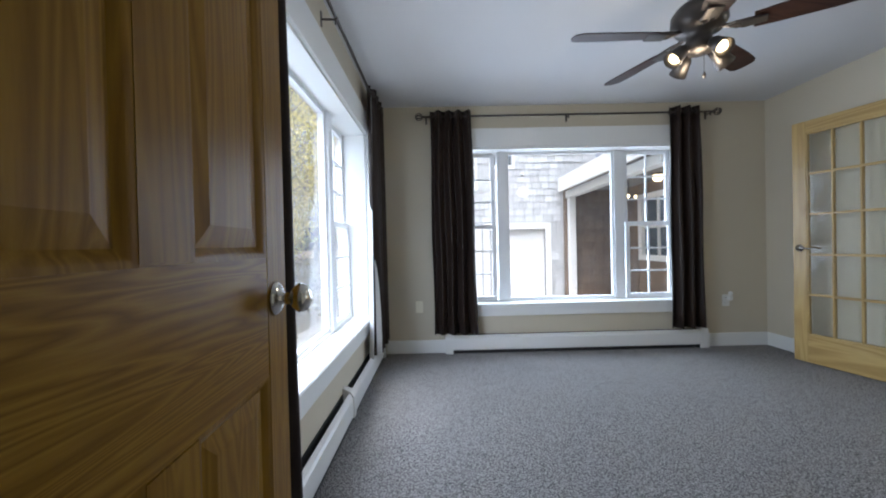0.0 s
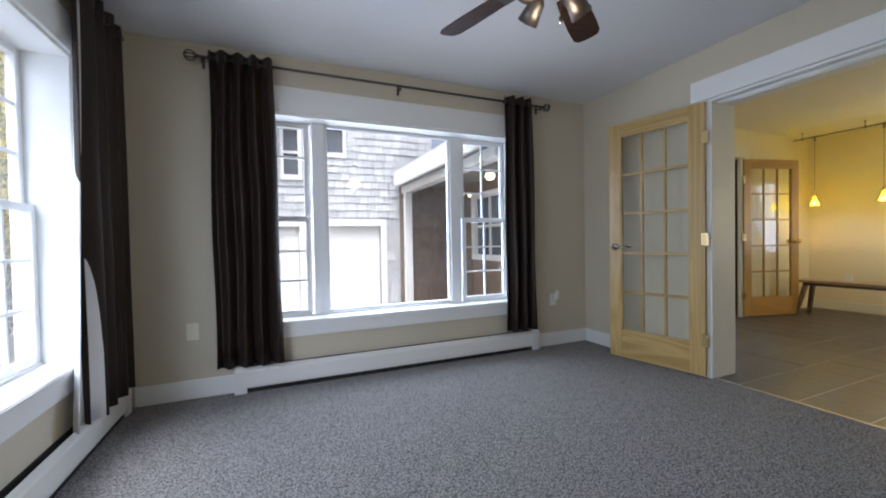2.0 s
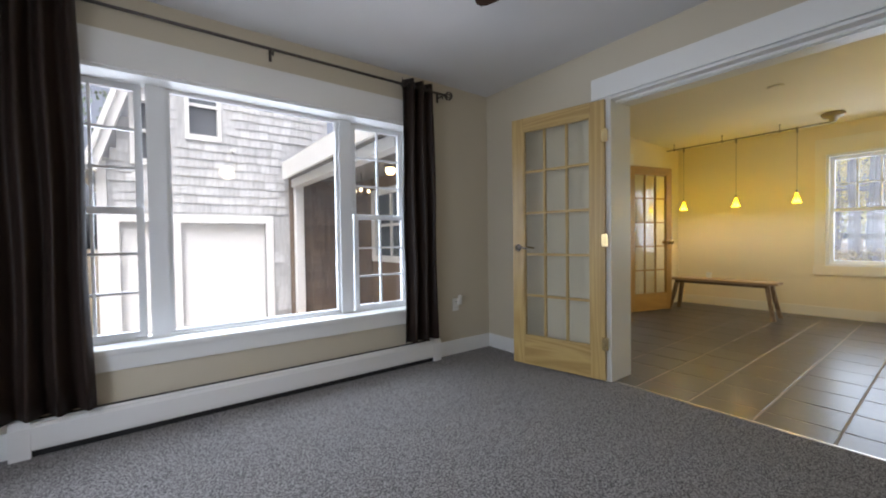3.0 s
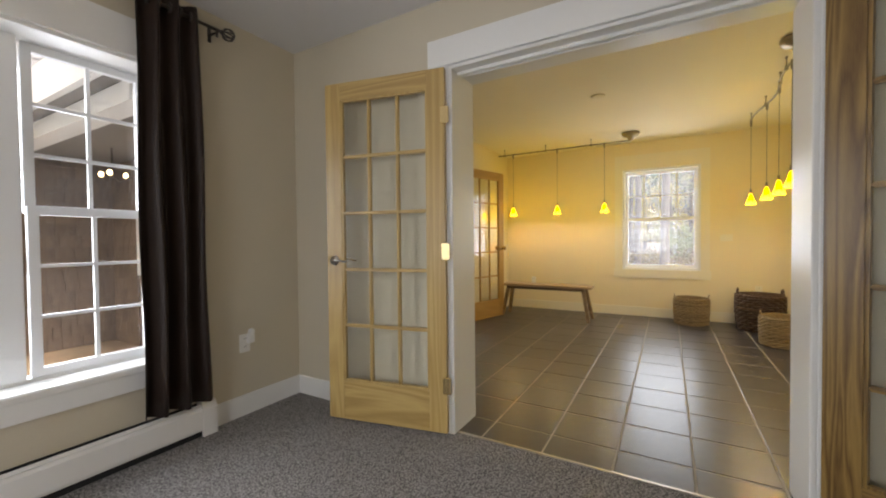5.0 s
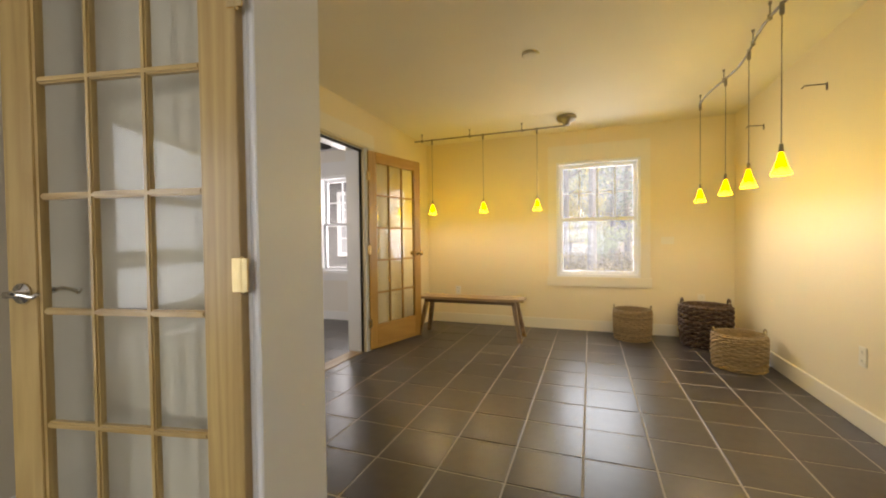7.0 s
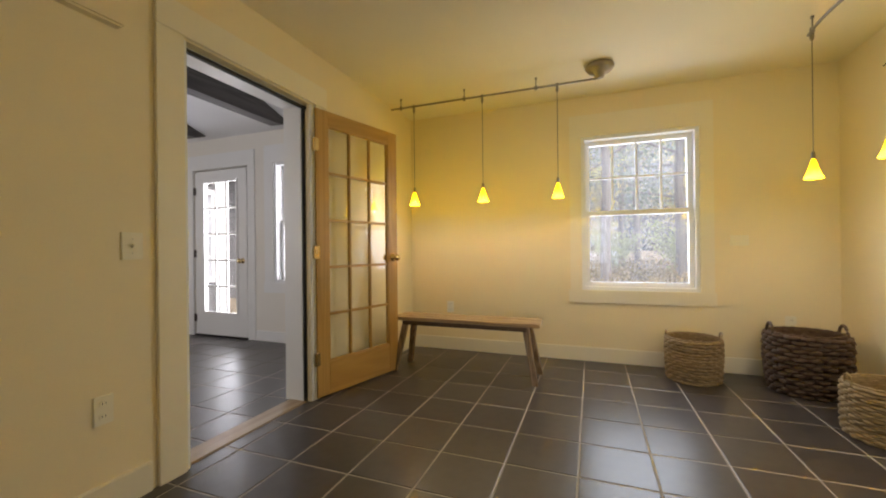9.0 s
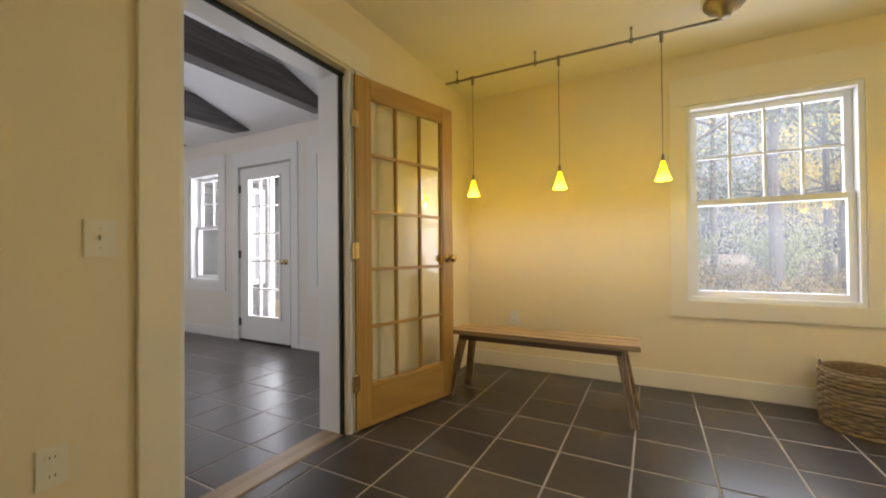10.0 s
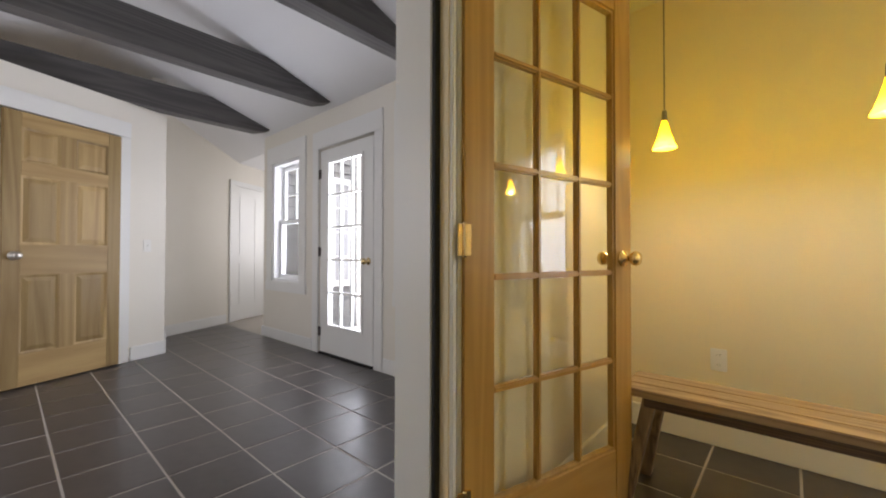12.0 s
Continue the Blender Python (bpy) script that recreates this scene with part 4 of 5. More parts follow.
def heater(name, m, length, label, joints=()):
    """Hot-water baseboard heater: local x along the wall, the wall at y = 0, the room towards -y."""
    h = thing(name, label=label, category="heater")
    h.matrix_basis = m
    part("back_plate", boxes((0.0, length, -0.006, 0, 0.02, 0.178)), M_GAPSHADE, h)
    part("front_panel", prism([(-0.062, 0.035), (-0.066, 0.05), (-0.066, 0.150), (-0.054, 0.166), (-0.050, 0.160), (-0.060, 0.147), (-0.060, 0.050), (-0.056, 0.038)], "x", 0.075, length - 0.075), M_HEATER, h)
    part("damper", prism([(-0.060, 0.170), (-0.040, 0.180), (-0.038, 0.176), (-0.058, 0.166)], "x", 0.075, length - 0.075), M_HEATER, h, "white damper flap")
    part("fins", boxes((0.075, length - 0.075, -0.052, -0.007, 0.06, 0.135)), M_GAPSHADE, h, "finned tube with the gap's shade painted on")
    part("foot", boxes((0.075, length - 0.075, -0.050, -0.044, 0.0, 0.032)), M_GAPSHADE, h)
    cap = [(0, 0.0), (-0.070, 0.0), (-0.070, 0.152), (-0.052, 0.185), (-0.008, 0.207), (0, 0.207)]
    part("end_cap", prism(cap, "x", 0.0, 0.078), M_HEATER, h)
    part("end_cap", prism(cap, "x", length - 0.078, length), M_HEATER, h)
    for x in joints:
        part("joint_cover", prism([(y - 0.002, z + 0.002 if z else 0.03) for y, z in cap], "x", x - 0.03, x + 0.03), M_HEATER, h)
    return h


heater("baseboard_heater", pose(0.20, NY, 0), 2.60, "long white enamel baseboard heater under the north window")
heater("baseboard_heater", pose(WX, 0.45, 0, 0, 0, 90), 3.66, "long white enamel baseboard heater under the west window", (2.25,))


def ceiling_fan():
    f = thing("ceiling_fan", (1.50, 2.27, CH - 0.03), "pewter ceiling fan with dark walnut blades and spot lights, at rest", "ceiling fan")
    zb = -0.31
    part("canopy", lathe([(0, 0.03), (0.075, 0.03), (0.073, -0.02), (0.05, -0.055), (0.02, -0.065), (0, -0.065)], 28), M_PEWTER, f, "", True)
    part("downrod", lathe([(0, -0.06), (0.013, -0.06), (0.013, -0.15), (0, -0.15)], 14), M_PEWTER, f, "", True)
    part("motor_housing", lathe([(0, -0.14), (0.05, -0.145), (0.10, -0.165), (0.125, -0.20), (0.128, -0.25), (0.105, -0.285), (0.06, -0.30), (0.055, -0.33), (0.07, -0.345), (0.07, -0.375), (0.05, -0.395), (0, -0.40)], 32), M_PEWTER, f, "", True)
    for k in range(5):
        a = 35 + 72 * k
        m = pose(0, 0, zb, 0, 0, a)
        arm = join(tube([(0.08, 0, 0.03), (0.13, 0.0, 0.012), (0.19, 0.0, 0.004)], 0.012, 8, 0.008), boxes((0.17, 0.27, -0.035, 0.035, -0.004, 0.004), bevel=0.003), tube([(0.10, 0, 0.02), (0.15, 0.03, 0.008), (0.24, 0.028, 0.004)], 0.006, 6), tube([(0.10, 0, 0.02), (0.15, -0.03, 0.008), (0.24, -0.028, 0.004)], 0.006, 6))
        arm.transform(m)
        part("blade_arm", arm, M_PEWTER, f)
        prof = [(0.22, -0.052), (0.30, -0.060), (0.50, -0.068), (0.60, -0.066), (0.63, -0.05), (0.64, -0.02), (0.64, 0.02), (0.63, 0.05), (0.60, 0.066), (0.50, 0.068), (0.30, 0.060), (0.22, 0.052)]
        b = prism(prof, "z", 0.005, 0.011)
        b.transform(m @ pose(0, 0, 0, -12, 0, 0))
        part("blade", b, M_BLADE, f, "dark walnut blade")
    for k in range(4):
        a = 97 + 90 * k
        m = pose(0.0, 0, -0.385, 0, 0, a) @ pose(0.045, 0, 0, 0, -48, 0)
        part("spot_arm", tube([(0, 0, -0.385), m @ Vector((0.0, 0, 0.0)), m @ Vector((0.03, 0, -0.02))], 0.009, 8), M_PEWTER, f)
        cup = lathe([(0, 0.0), (0.022, -0.002), (0.032, -0.02), (0.036, -0.05), (0.045, -0.10), (0.043, -0.10), (0.034, -0.05), (0.03, -0.022), (0, -0.015)], 24, m @ pose(0.03, 0, -0.02))
        s = part("spot_shade", cup, M_PEWTER, f, "pewter spot shade", True)
        part("bulb", lathe([(0, -0.03), (0.014, -0.035), (0.024, -0.062), (0.028, -0.078), (0.023, -0.088), (0, -0.094)], 20, m @ pose(0.03, 0, -0.02)), M_BULB, s, "glowing reflector bulb", True)
    part("pull_chain", tube([(0.01, -0.02, -0.39), (0.01, -0.02, -0.50)], 0.0015, 6), M_PEWTER, f)
    part("chain_pull", lathe([(0, -0.53), (0.006, -0.525), (0.008, -0.512), (0.003, -0.498), (0, -0.497)], 12, pose(0.01, -0.02, 0)), M_PEWTER, f)


ceiling_fan()
fan_lamp = new("fan_lamp", bpy.data.lights.new("fan_lamp", "POINT"))
fan_lamp.data.energy, fan_lamp.data.color, fan_lamp.data.shadow_soft_size = 3.0, (1.0, 0.80, 0.52), 0.08
fan_lamp.location = (1.50, 2.27, 1.86)


def plate(name, m, label, kind="outlet", material=M_PLATE, w=0.072, h=0.115):
    """A wall plate; local x along the wall, the room towards -y."""
    p = thing(name, label=label, category="wall plate")
    p.matrix_basis = m
    part("cover", boxes((-w / 2, w / 2, -0.006, 0.004, -h / 2, h / 2), bevel=0.003), material, p)
    if kind == "outlet":
        for z in (-0.026, 0.026):
            s = part("socket", lathe([(0, 0.0), (0.016, 0.0), (0.016, 0.002), (0, 0.002)], 18, pose(0, -0.006, z, 90, 0, 0)), material, p)
            part("slot", boxes((-0.007, -0.005, -0.0088, -0.0079, z - 0.003, z + 0.006)), M_SLOT, s)
            part("slot", boxes((0.005, 0.007, -0.0088, -0.0079, z - 0.003, z + 0.006)), M_SLOT, s)
    elif kind == "switch":
        part("toggle", boxes((-0.005, 0.005, -0.020, -0.004, -0.006, 0.010), bevel=0.002), material, p)
        for z in (-0.03, 0.03):
            part("screw", lathe([(0, 0), (0.003, 0), (0.002, 0.001), (0, 0.001)], 8, pose(0, -0.006, z, 90, 0, 0)), M_NICKEL, p)
    return p


plate("outlet_plate", pose(3.02, NY, 0.455), "white outlet plate on the beige wall")
nl = thing("night_light", (3.045, NY - 0.012, 0.50), "small white plug-in night light", "night light")
part("body", boxes((-0.022, 0.022, -0.030, 0, -0.045, 0.01), bevel=0.006), M_PLATE, nl)
part("shade", boxes((-0.018, 0.018, -0.042, -0.006, 0.010, 0.045), bevel=0.008), M_PLATE, nl, "milky white shade")
plate("outlet_plate", pose(-0.05, NY, 0.46), "pale outlet plate on the beige wall", "blank", M_CREAMPLATE)
plate("switch_plate", pose(4.90, N2Y0, 1.07), "cream light switch plate on the yellow wall", "switch", M_CREAMPLATE, 0.085)
plate("outlet_plate", pose(4.79, N2Y0, 0.42), "cream outlet plate on the yellow wall", "outlet", M_CREAMPLATE)
plate("outlet_plate", pose(EX, 3.725, 0.445, 0, 0, -90), "white outlet plate above the bench", "outlet", M_PLATE)
plate("outlet_plate", pose(EX, 0.88, 0.43, 0, 0, -90), "cream outlet plate behind the baskets", "outlet", M_CREAMPLATE)
plate("thermostat_plate", pose(EX, 1.21, 1.09, 0, 0, -90), "cream blank wall plate beside the window", "blank", M_CREAMPLATE, 0.13, 0.085)
plate("outlet_plate", pose(5.54, SY2, 0.42, 0, 0, 180), "cream outlet plate on the yellow wall", "outlet", M_CREAMPLATE)
dp = Vector((3.9, 7.15, 0)) + DIAG * 2.40
plate("switch_plate", pose(dp.x, dp.y, 1.07, 0, 0, ANG), "white switch plate beside the pine door", "switch", M_PLATE)


def wall_hook(m):
    h = thing("wall_hook", label="thin cream-painted swing hook on the yellow wall", category="hook", group="wall hooks")
    h.matrix_basis = m
    part("arm", tube([(0, 0, -0.03), (0, -0.004, 0.0), (0, -0.12, 0.004), (0, -0.135, -0.014)], 0.004, 8), M_PEWTER, h)
    part("base", boxes((-0.008, 0.008, -0.006, 0, -0.04, 0.01), bevel=0.002), M_PEWTER, h)


wall_hook(pose(5.93, SY2, 2.12, 0, 0, 180))
wall_hook(pose(6.93, SY2, 2.12, 0, 0, 180))
solid("chime_cover", boxes((4.62, 4.86, N2Y0 - 0.045, N2Y0 + 0.01, 1.96, 2.12), bevel=0.009), M_YELLOW, "yellow-painted box cover beside the doorway", "cover")

# ---- second room: track lights, bench, baskets ----
solid("ceiling_plate", lathe([(0, 0), (0.062, 0), (0.060, -0.010), (0.048, -0.014), (0, -0.015)], 28, pose(5.47, 2.43, CH)), M_CREAMCEIL, "cream round cover plate on the ceiling", "cover", smooth=True)


def track_light(name, label, points, canopy, stands, pendants):
    t = thing(name, (canopy[0], canopy[1], CH), label, "track light")
    o = Vector((canopy[0], canopy[1], CH))
    loc = lambda p: Vector(p) - o
    part("canopy", lathe([(0, 0), (0.096, 0), (0.104, -0.012), (0.104, -0.026), (0.085, -0.050), (0.040, -0.062), (0.03, -0.10), (0, -0.102)], 32), M_CANOPY, t, "warm brushed nickel canopy", True)
    part("rail", tube([loc(p) for p in points], 0.0085, 8), M_RAIL, t, "", True)
    for p in stands:
        q = loc(p)
        part("standoff", join(tube([q + Vector((0, 0, -0.02)), q + Vector((0, 0, 0.075))], 0.0045, 8), lathe([(0, 0.085), (0.009, 0.083), (0.009, 0.07), (0.004, 0.064), (0, 0.064)], 10, Matrix.Translation(q)), lathe([(0, 0.016), (0.012, 0.014), (0.012, -0.014), (0, -0.016)], 10, Matrix.Translation(q))), M_RAIL, t)
    for x, y, z in pendants:
        q = loc((x, y, z))
        zs = 1.445 - CH
        d = part("pendant", join(lathe([(0, 0.014), (0.011, 0.012), (0.011, -0.05), (0.006, -0.058), (0, -0.058)], 10, Matrix.Translation(q)), tube([(q.x, q.y, q.z - 0.05), (q.x, q.y, zs + 0.15)], 0.0028, 6), lathe([(0, 0.165), (0.009, 0.16), (0.012, 0.118), (0, 0.118)], 12, pose(q.x, q.y, zs))), M_RAIL, t, "thin drop cord with a nickel socket")
        part("shade", lathe([(0.008, 0.119), (0.012, 0.106), (0.022, 0.064), (0.035, 0.026), (0.047, 0.0), (0.044, 0.0), (0.032, 0.026), (0.019, 0.064), (0.009, 0.102), (0.005, 0.114)], 28, pose(q.x, q.y, zs)), M_SHADE, d, "glowing amber glass cone shade", True)
        lamp = new("pendant_lamp", bpy.data.lights.new("pendant_lamp", "POINT"))
        lamp.data.energy, lamp.data.color, lamp.data.shadow_soft_size = PENDANT_W, (1.0, 0.915, 0.75), 0.016
        lamp.location = (x, y, 1.460)
    return t


PENDANT_W = 2.5
track_light("track_light", "brushed nickel track light with three amber pendants", [(7.06, 4.07, 2.345), (7.06, 3.2, 2.345), (7.06, 2.27, 2.345)], (7.04, 2.27), [(7.06, 3.97, 2.345), (7.06, 3.36, 2.345), (7.06, 2.75, 2.345)], [(7.06, 3.84, 2.345), (7.06, 3.20, 2.345), (7.06, 2.585, 2.345)])
WY = lambda x: 1.07 + 0.03 * math.sin(2 * math.pi * (x - 5.0) / 1.3)
wavy = [(4.97 + 1.9 * k / 30, WY(4.97 + 1.9 * k / 30), 2.335) for k in range(31)]
track_light("track_light", "wavy brushed nickel track light with four amber pendants", wavy, (5.02, 1.09), [(x, WY(x), 2.335) for x in (6.80, 6.24, 5.62, 5.3)], [(x, WY(x), 2.335) for x in (6.81, 6.21, 5.74, 5.175)])


def bench():
    b = thing("wooden_bench", (6.99, 3.345, 0), "long rustic weathered wood bench with splayed legs", "bench")
    L, W = 0.63, 0.14
    for k in range(3):
        y0, y1 = -W + k * 2 * W / 3 + 0.001, -W + (k + 1) * 2 * W / 3 - 0.001
        bm = boxes((y0, y1, -L + 0.004 * k, L - 0.003 * k, 0.432, 0.462), bevel=0.004)
        part("seat_board", bm, M_BENCH, b)
    part("apron", boxes((-W + 0.004, -W + 0.026, -L + 0.10, L - 0.10, 0.398, 0.431), bevel=0.003), M_BENCHEDGE, b, "dark worn apron rail")
    part("apron", boxes((W - 0.026, W - 0.004, -L + 0.10, L - 0.10, 0.398, 0.431), bevel=0.003), M_BENCHEDGE, b, "dark worn apron rail")
    for sy in (-1, 1):
        part("cross_rail", boxes((-W + 0.035, W - 0.035, sy * (L - 0.125) - 0.02, sy * (L - 0.125) + 0.02, 0.40, 0.431), bevel=0.003), M_BENCHLEG, b)
        for sx in (-1, 1):
            top, foot = Vector((sx * (W - 0.055), sy * (L - 0.115), 0.431)), Vector((sx * (W + 0.015), sy * (L - 0.035), 0.0))
            bm = bmesh.new()
            rings = []
            for p, a in ((top, 0.025), (foot, 0.021)):
                rings.append([bm.verts.new(p + Vector((u * a, v * a, 0))) for u, v in ((-1, -0.8), (-0.8, -1), (0.8, -1), (1, -0.8), (1, 0.8), (0.8, 1), (-0.8, 1), (-1, 0.8))])
            for k in range(8):
                bm.faces.new((rings[0][k], rings[0][(k + 1) % 8], rings[1][(k + 1) % 8], rings[1][k]))
            bm.faces.new(rings[0])
            bm.faces.new(rings[1])
            part("leg", bm, M_BENCHLEG, b)


bench()


def basket(name, loc, rx, ry, h, material, label, bulge=0.06, taper=0.92, rows=16, n=56, handles="loop", rz=0.0, weave=0.007, square=2.0):
    """A woven tub: staggered over-and-under rows, a rolled rim, an inner wall and handles."""
    b = thing(name, loc, label, "basket", "woven baskets", rz)
    def size(v):
        return taper + (1 - taper) * v + bulge * math.sin(math.pi * v)

    def at(a, sx, sy, z):
        c, s = math.cos(a), math.sin(a)
        e = (abs(c) ** square + abs(s) ** square) ** (-1 / square)
        return Vector((sx * c * e, sy * s * e, z))

    rod = h / rows * 0.56
    inner = []
    for k in range(9):
        v = k / 8
        inner.append([at(2 * math.pi * i / 48, rx * size(v) - rod * 1.3, ry * size(v) - rod * 1.3, max(h * v, 0.004)) for i in range(48)])
    bm = bmesh.new()
    rings = [[bm.verts.new(p) for p in r] for r in inner]
    for a, c in zip(rings, rings[1:]):
        for k in range(48):
            bm.faces.new((a[k], a[(k + 1) % 48], c[(k + 1) % 48], c[k]))
    bm.faces.new(rings[0])
    part("liner", bm, material, b, "", True)
    stakes = n // 2
    for j in range(rows):
        v = (j + 0.5) / rows
        wob = random.uniform(0, 6.28)
        pts = []
        for i in range(n * 2 + 1):
            a = 2 * math.pi * i / (n * 2)
            w = weave * math.sin(stakes / 2 * a + math.pi * j) + random.uniform(-1, 1) * weave * 0.15
            pts.append(at(a, rx * size(v) + w, ry * size(v) + w, h * v + 0.3 * weave * math.sin(2 * a + wob)))
        part("weave_strand", tube(pts, rod, 6), material, b, "", True)
    for j in range(3):
        part("rim_coil", tube([(rx * 0.99 * math.cos(a), ry * 0.99 * math.sin(a), h - 0.012 + 0.009 * j + 0.002 * math.sin(20 * a + j)) for a in [2 * math.pi * k / 48 for k in range(49)]], 0.006, 6), material, b)
    for s in (-1, 1):
        if handles == "loop":
            part("handle", tube([(0.055 * math.cos(u), s * (ry * 0.98), h - 0.02 + 0.085 * math.sin(u)) for u in [math.pi * k / 12 for k in range(13)]], 0.010, 8), material, b, "arched woven handle", True)
        else:
            part("handle", tube([(-0.03, s * ry * 0.99, h - 0.01), (-0.028, s * ry * 1.0, h + 0.04), (0, s * ry * 1.01, h + 0.052), (0.028, s * ry * 1.0, h + 0.04), (0.03, s * ry * 0.99, h - 0.01)], 0.006, 8), material, b, "small upright loop handle", True)
    return b


basket("round_basket", (7.40, 1.60, 0.0), 0.185, 0.185, 0.325, M_RUSH, "round seagrass basket with small upright handles", 0.03, 0.95, 15, 60, handles="small")
basket("oval_basket", (7.33, 0.925, 0.0), 0.185, 0.212, 0.42, M_DARKRUSH, "large dark rattan oval basket with arched handles", 0.06, 0.90, 15, 64, square=2.6, weave=0.015)
basket("straw_basket", (6.62, 0.845, 0.0), 0.185, 0.185, 0.285, M_STRAW, "low round golden straw basket", 0.02, 0.97, 16, 60, handles="small", square=2.4)

# ---- hall ----
for y in (5.50, 6.78, 8.06):
    zt = lambda x: 2.43 + SLOPE * (HX - x)
    west = 4.03 if y < 7.1 else 4.60
    poly = [(west, 2.395), (7.12, 2.395), (7.26, 2.43 + SLOPE * 0.07 - 0.006), (6.64, zt(6.64) - 0.006), (4.70, 2.655), (west, 2.55)]
    solid("ceiling_beam", prism(poly, "y", y - 0.065, y + 0.065), M_BEAM, "grey stained timber tie beam across the ceiling", "beam", "tie beams of the hall")

# ---- outside: ground, shingled wing, porch ----
GZ = -0.16
solid("ground", boxes((-160, -0.72, -160, 160, GZ - 0.3, GZ), (-0.72, 7.9, 4.45, 160, GZ - 0.3, GZ), (7.9, 160, -160, 160, GZ - 0.3, GZ), (-0.72, 7.9, -160, 0.1, GZ - 0.3, GZ)), M_GROUND, "leaf-littered ground round the house", "ground", kind="structure")
solid("driveway", boxes((-0.6, 2.4, 4.46, 7.8, GZ, GZ + 0.012)), mat("pale_gravel", (0.40, 0.385, 0.37), 0.95, grain=0.35, scale=60, bump=0.6), "pale gravel drive before the garage", "road", kind="structure")

FY = 7.80
wing = thing("shingled_wing", (0, FY, GZ), "weathered cedar-shingled garage wing with white doors", "building")
holes = [(1.12, 2.20, 0.0, 1.50), (0.47, 0.86, 0.0, 1.50), (1.22, 1.62, 2.70, 3.60), (0.62, 0.90, 2.30, 3.10)]


def roofline(x):
    """The steep lower slope of the wing's roof."""
    return min(5.6, 2.3 + 3.2 * (x - 0.30))


def wing_wall():
    rows = []
    cuts = sorted({0.30, 3.2, *[h[0] for h in holes], *[h[1] for h in holes]})
    for u, v in zip(cuts, cuts[1:]):
        z = 0.0
        for z0, z1 in sorted((h[2], h[3]) for h in holes if h[0] <= u and h[1] >= v):
            if z0 > z:
                rows.append((u, v, 0.0, 0.2, z, z0))
            z = z1
        rows.append((u, v, 0.0, 0.2, z, roofline(u)))
    return rows


for r in wing_wall():
    part("wall", boxes(r), M_SHINGLE, wing)
part("roof", prism([(1.30, 5.5), (3.3, 6.6), (3.3, 6.75), (1.28, 5.64)], "y", -0.25, 6.0), M_ROOF, wing)
part("rake_board", prism([(0.14, 2.12), (0.27, 2.10), (1.42, 5.62), (1.29, 5.64)], "y", -0.16, 0.0), M_TRIM, wing, "white sloping rake board")
part("roof_slope", prism([(0.10, 2.05), (0.16, 2.05), (1.31, 5.64), (1.25, 5.64)], "y", -0.2, 6.0), M_TRIM, wing)
part("side_wall", boxes((0.302, 0.45, 0.2, 6.0, 0, 2.2)), M_SHINGLE, wing)
part("corner_board", boxes((0.26, 0.36, -0.04, 0.0, 0, 2.25)), M_TRIM, wing, "white corner board")
for x0, x1, z0, z1 in holes[:2]:
    g = part("garage_door", boxes((x0, x1, 0.05, 0.09, z0, z1)), M_TRIM, wing, "plain white garage door")
    for k in range(1, 4):
        part("door_seam", boxes((x0, x1, 0.046, 0.0499, z1 * k / 4 - 0.006, z1 * k / 4 + 0.006)), M_VINYL, g)
    part("casing", boxes((x0 - 0.11, x0, -0.035, 0.05, 0, z1 + 0.12), (x1, x1 + 0.11, -0.035, 0.05, 0, z1 + 0.12), (x0, x1, -0.035, 0.05, z1, z1 + 0.12)), M_TRIM, wing, "white painted casing")
for x0, x1, z0, z1 in holes[2:]:
    w = part("window", boxes((x0 - 0.02, x0 + 0.03, -0.03, 0.1, z0 - 0.05, z1 + 0.06), (x1 - 0.03, x1 + 0.02, -0.03, 0.1, z0 - 0.05, z1 + 0.06), (x0 + 0.03, x1 - 0.03, -0.03, 0.1, z0 - 0.05, z0 + 0.03), (x0 + 0.03, x1 - 0.03, -0.03, 0.1, z1 - 0.03, z1 + 0.06), (x0 + 0.03, x1 - 0.03, 0.02, 0.06, (z0 + z1) / 2 - 0.02, (z0 + z1) / 2 + 0.02)), M_TRIM, wing, "white upper window")
    part("pane", boxes((x0 + 0.03, x1 - 0.03, 0.07, 0.08, z0 + 0.03, z1 - 0.03)), mat("dark_upper_glass", (0.12, 0.13, 0.14), 0.08, grain=0.1, scale=4), w, "dark reflecting pane")
part("wall_lamp", lathe([(0, 0.0), (0.02, 0.0), (0.032, -0.035), (0.028, -0.06), (0, -0.065)], 14, pose(1.78, -0.05, 2.55, 90, 0, 0)), M_TRIM, wing, "small white spotlight")


def shingles(rows_in, parent, material, limit, along="x", label=""):
    """Courses of tapered shingles, proud and uneven; the nearest are parts of their own and the rest are joined."""
    rnd = random.Random(4)
    variants = []
    for k in range(6):
        w, e, t = 0.115 + 0.014 * k, 0.120, 0.017
        bm = prism([(0.0, 0.0), (-t, 0.0), (-0.003, e * 1.35), (0.0, e * 1.35)], "x", 0.0, w)
        me = bpy.data.meshes.new("shingle")
        bmesh.ops.recalc_face_normals(bm, faces=bm.faces)
        bm.to_mesh(me)
        me.materials.append(material)
        variants.append((w, me, bm))
    rest, count = [], 0
    for x, z in rows_in(variants, rnd):
        k = x[1]
        if count < limit and x[2]:
            ob = new("shingle", variants[k][1])
            ob.parent = parent
            ob.matrix_basis = x[0]
            count += 1
        else:
            b = variants[k][2].copy()
            b.transform(x[0])
            rest.append(b)
    if rest:
        ob = part("shingle_courses", join(*rest), material, parent)
        tagged(ob, kind="stuff")
    for v in variants:
        v[2].free()


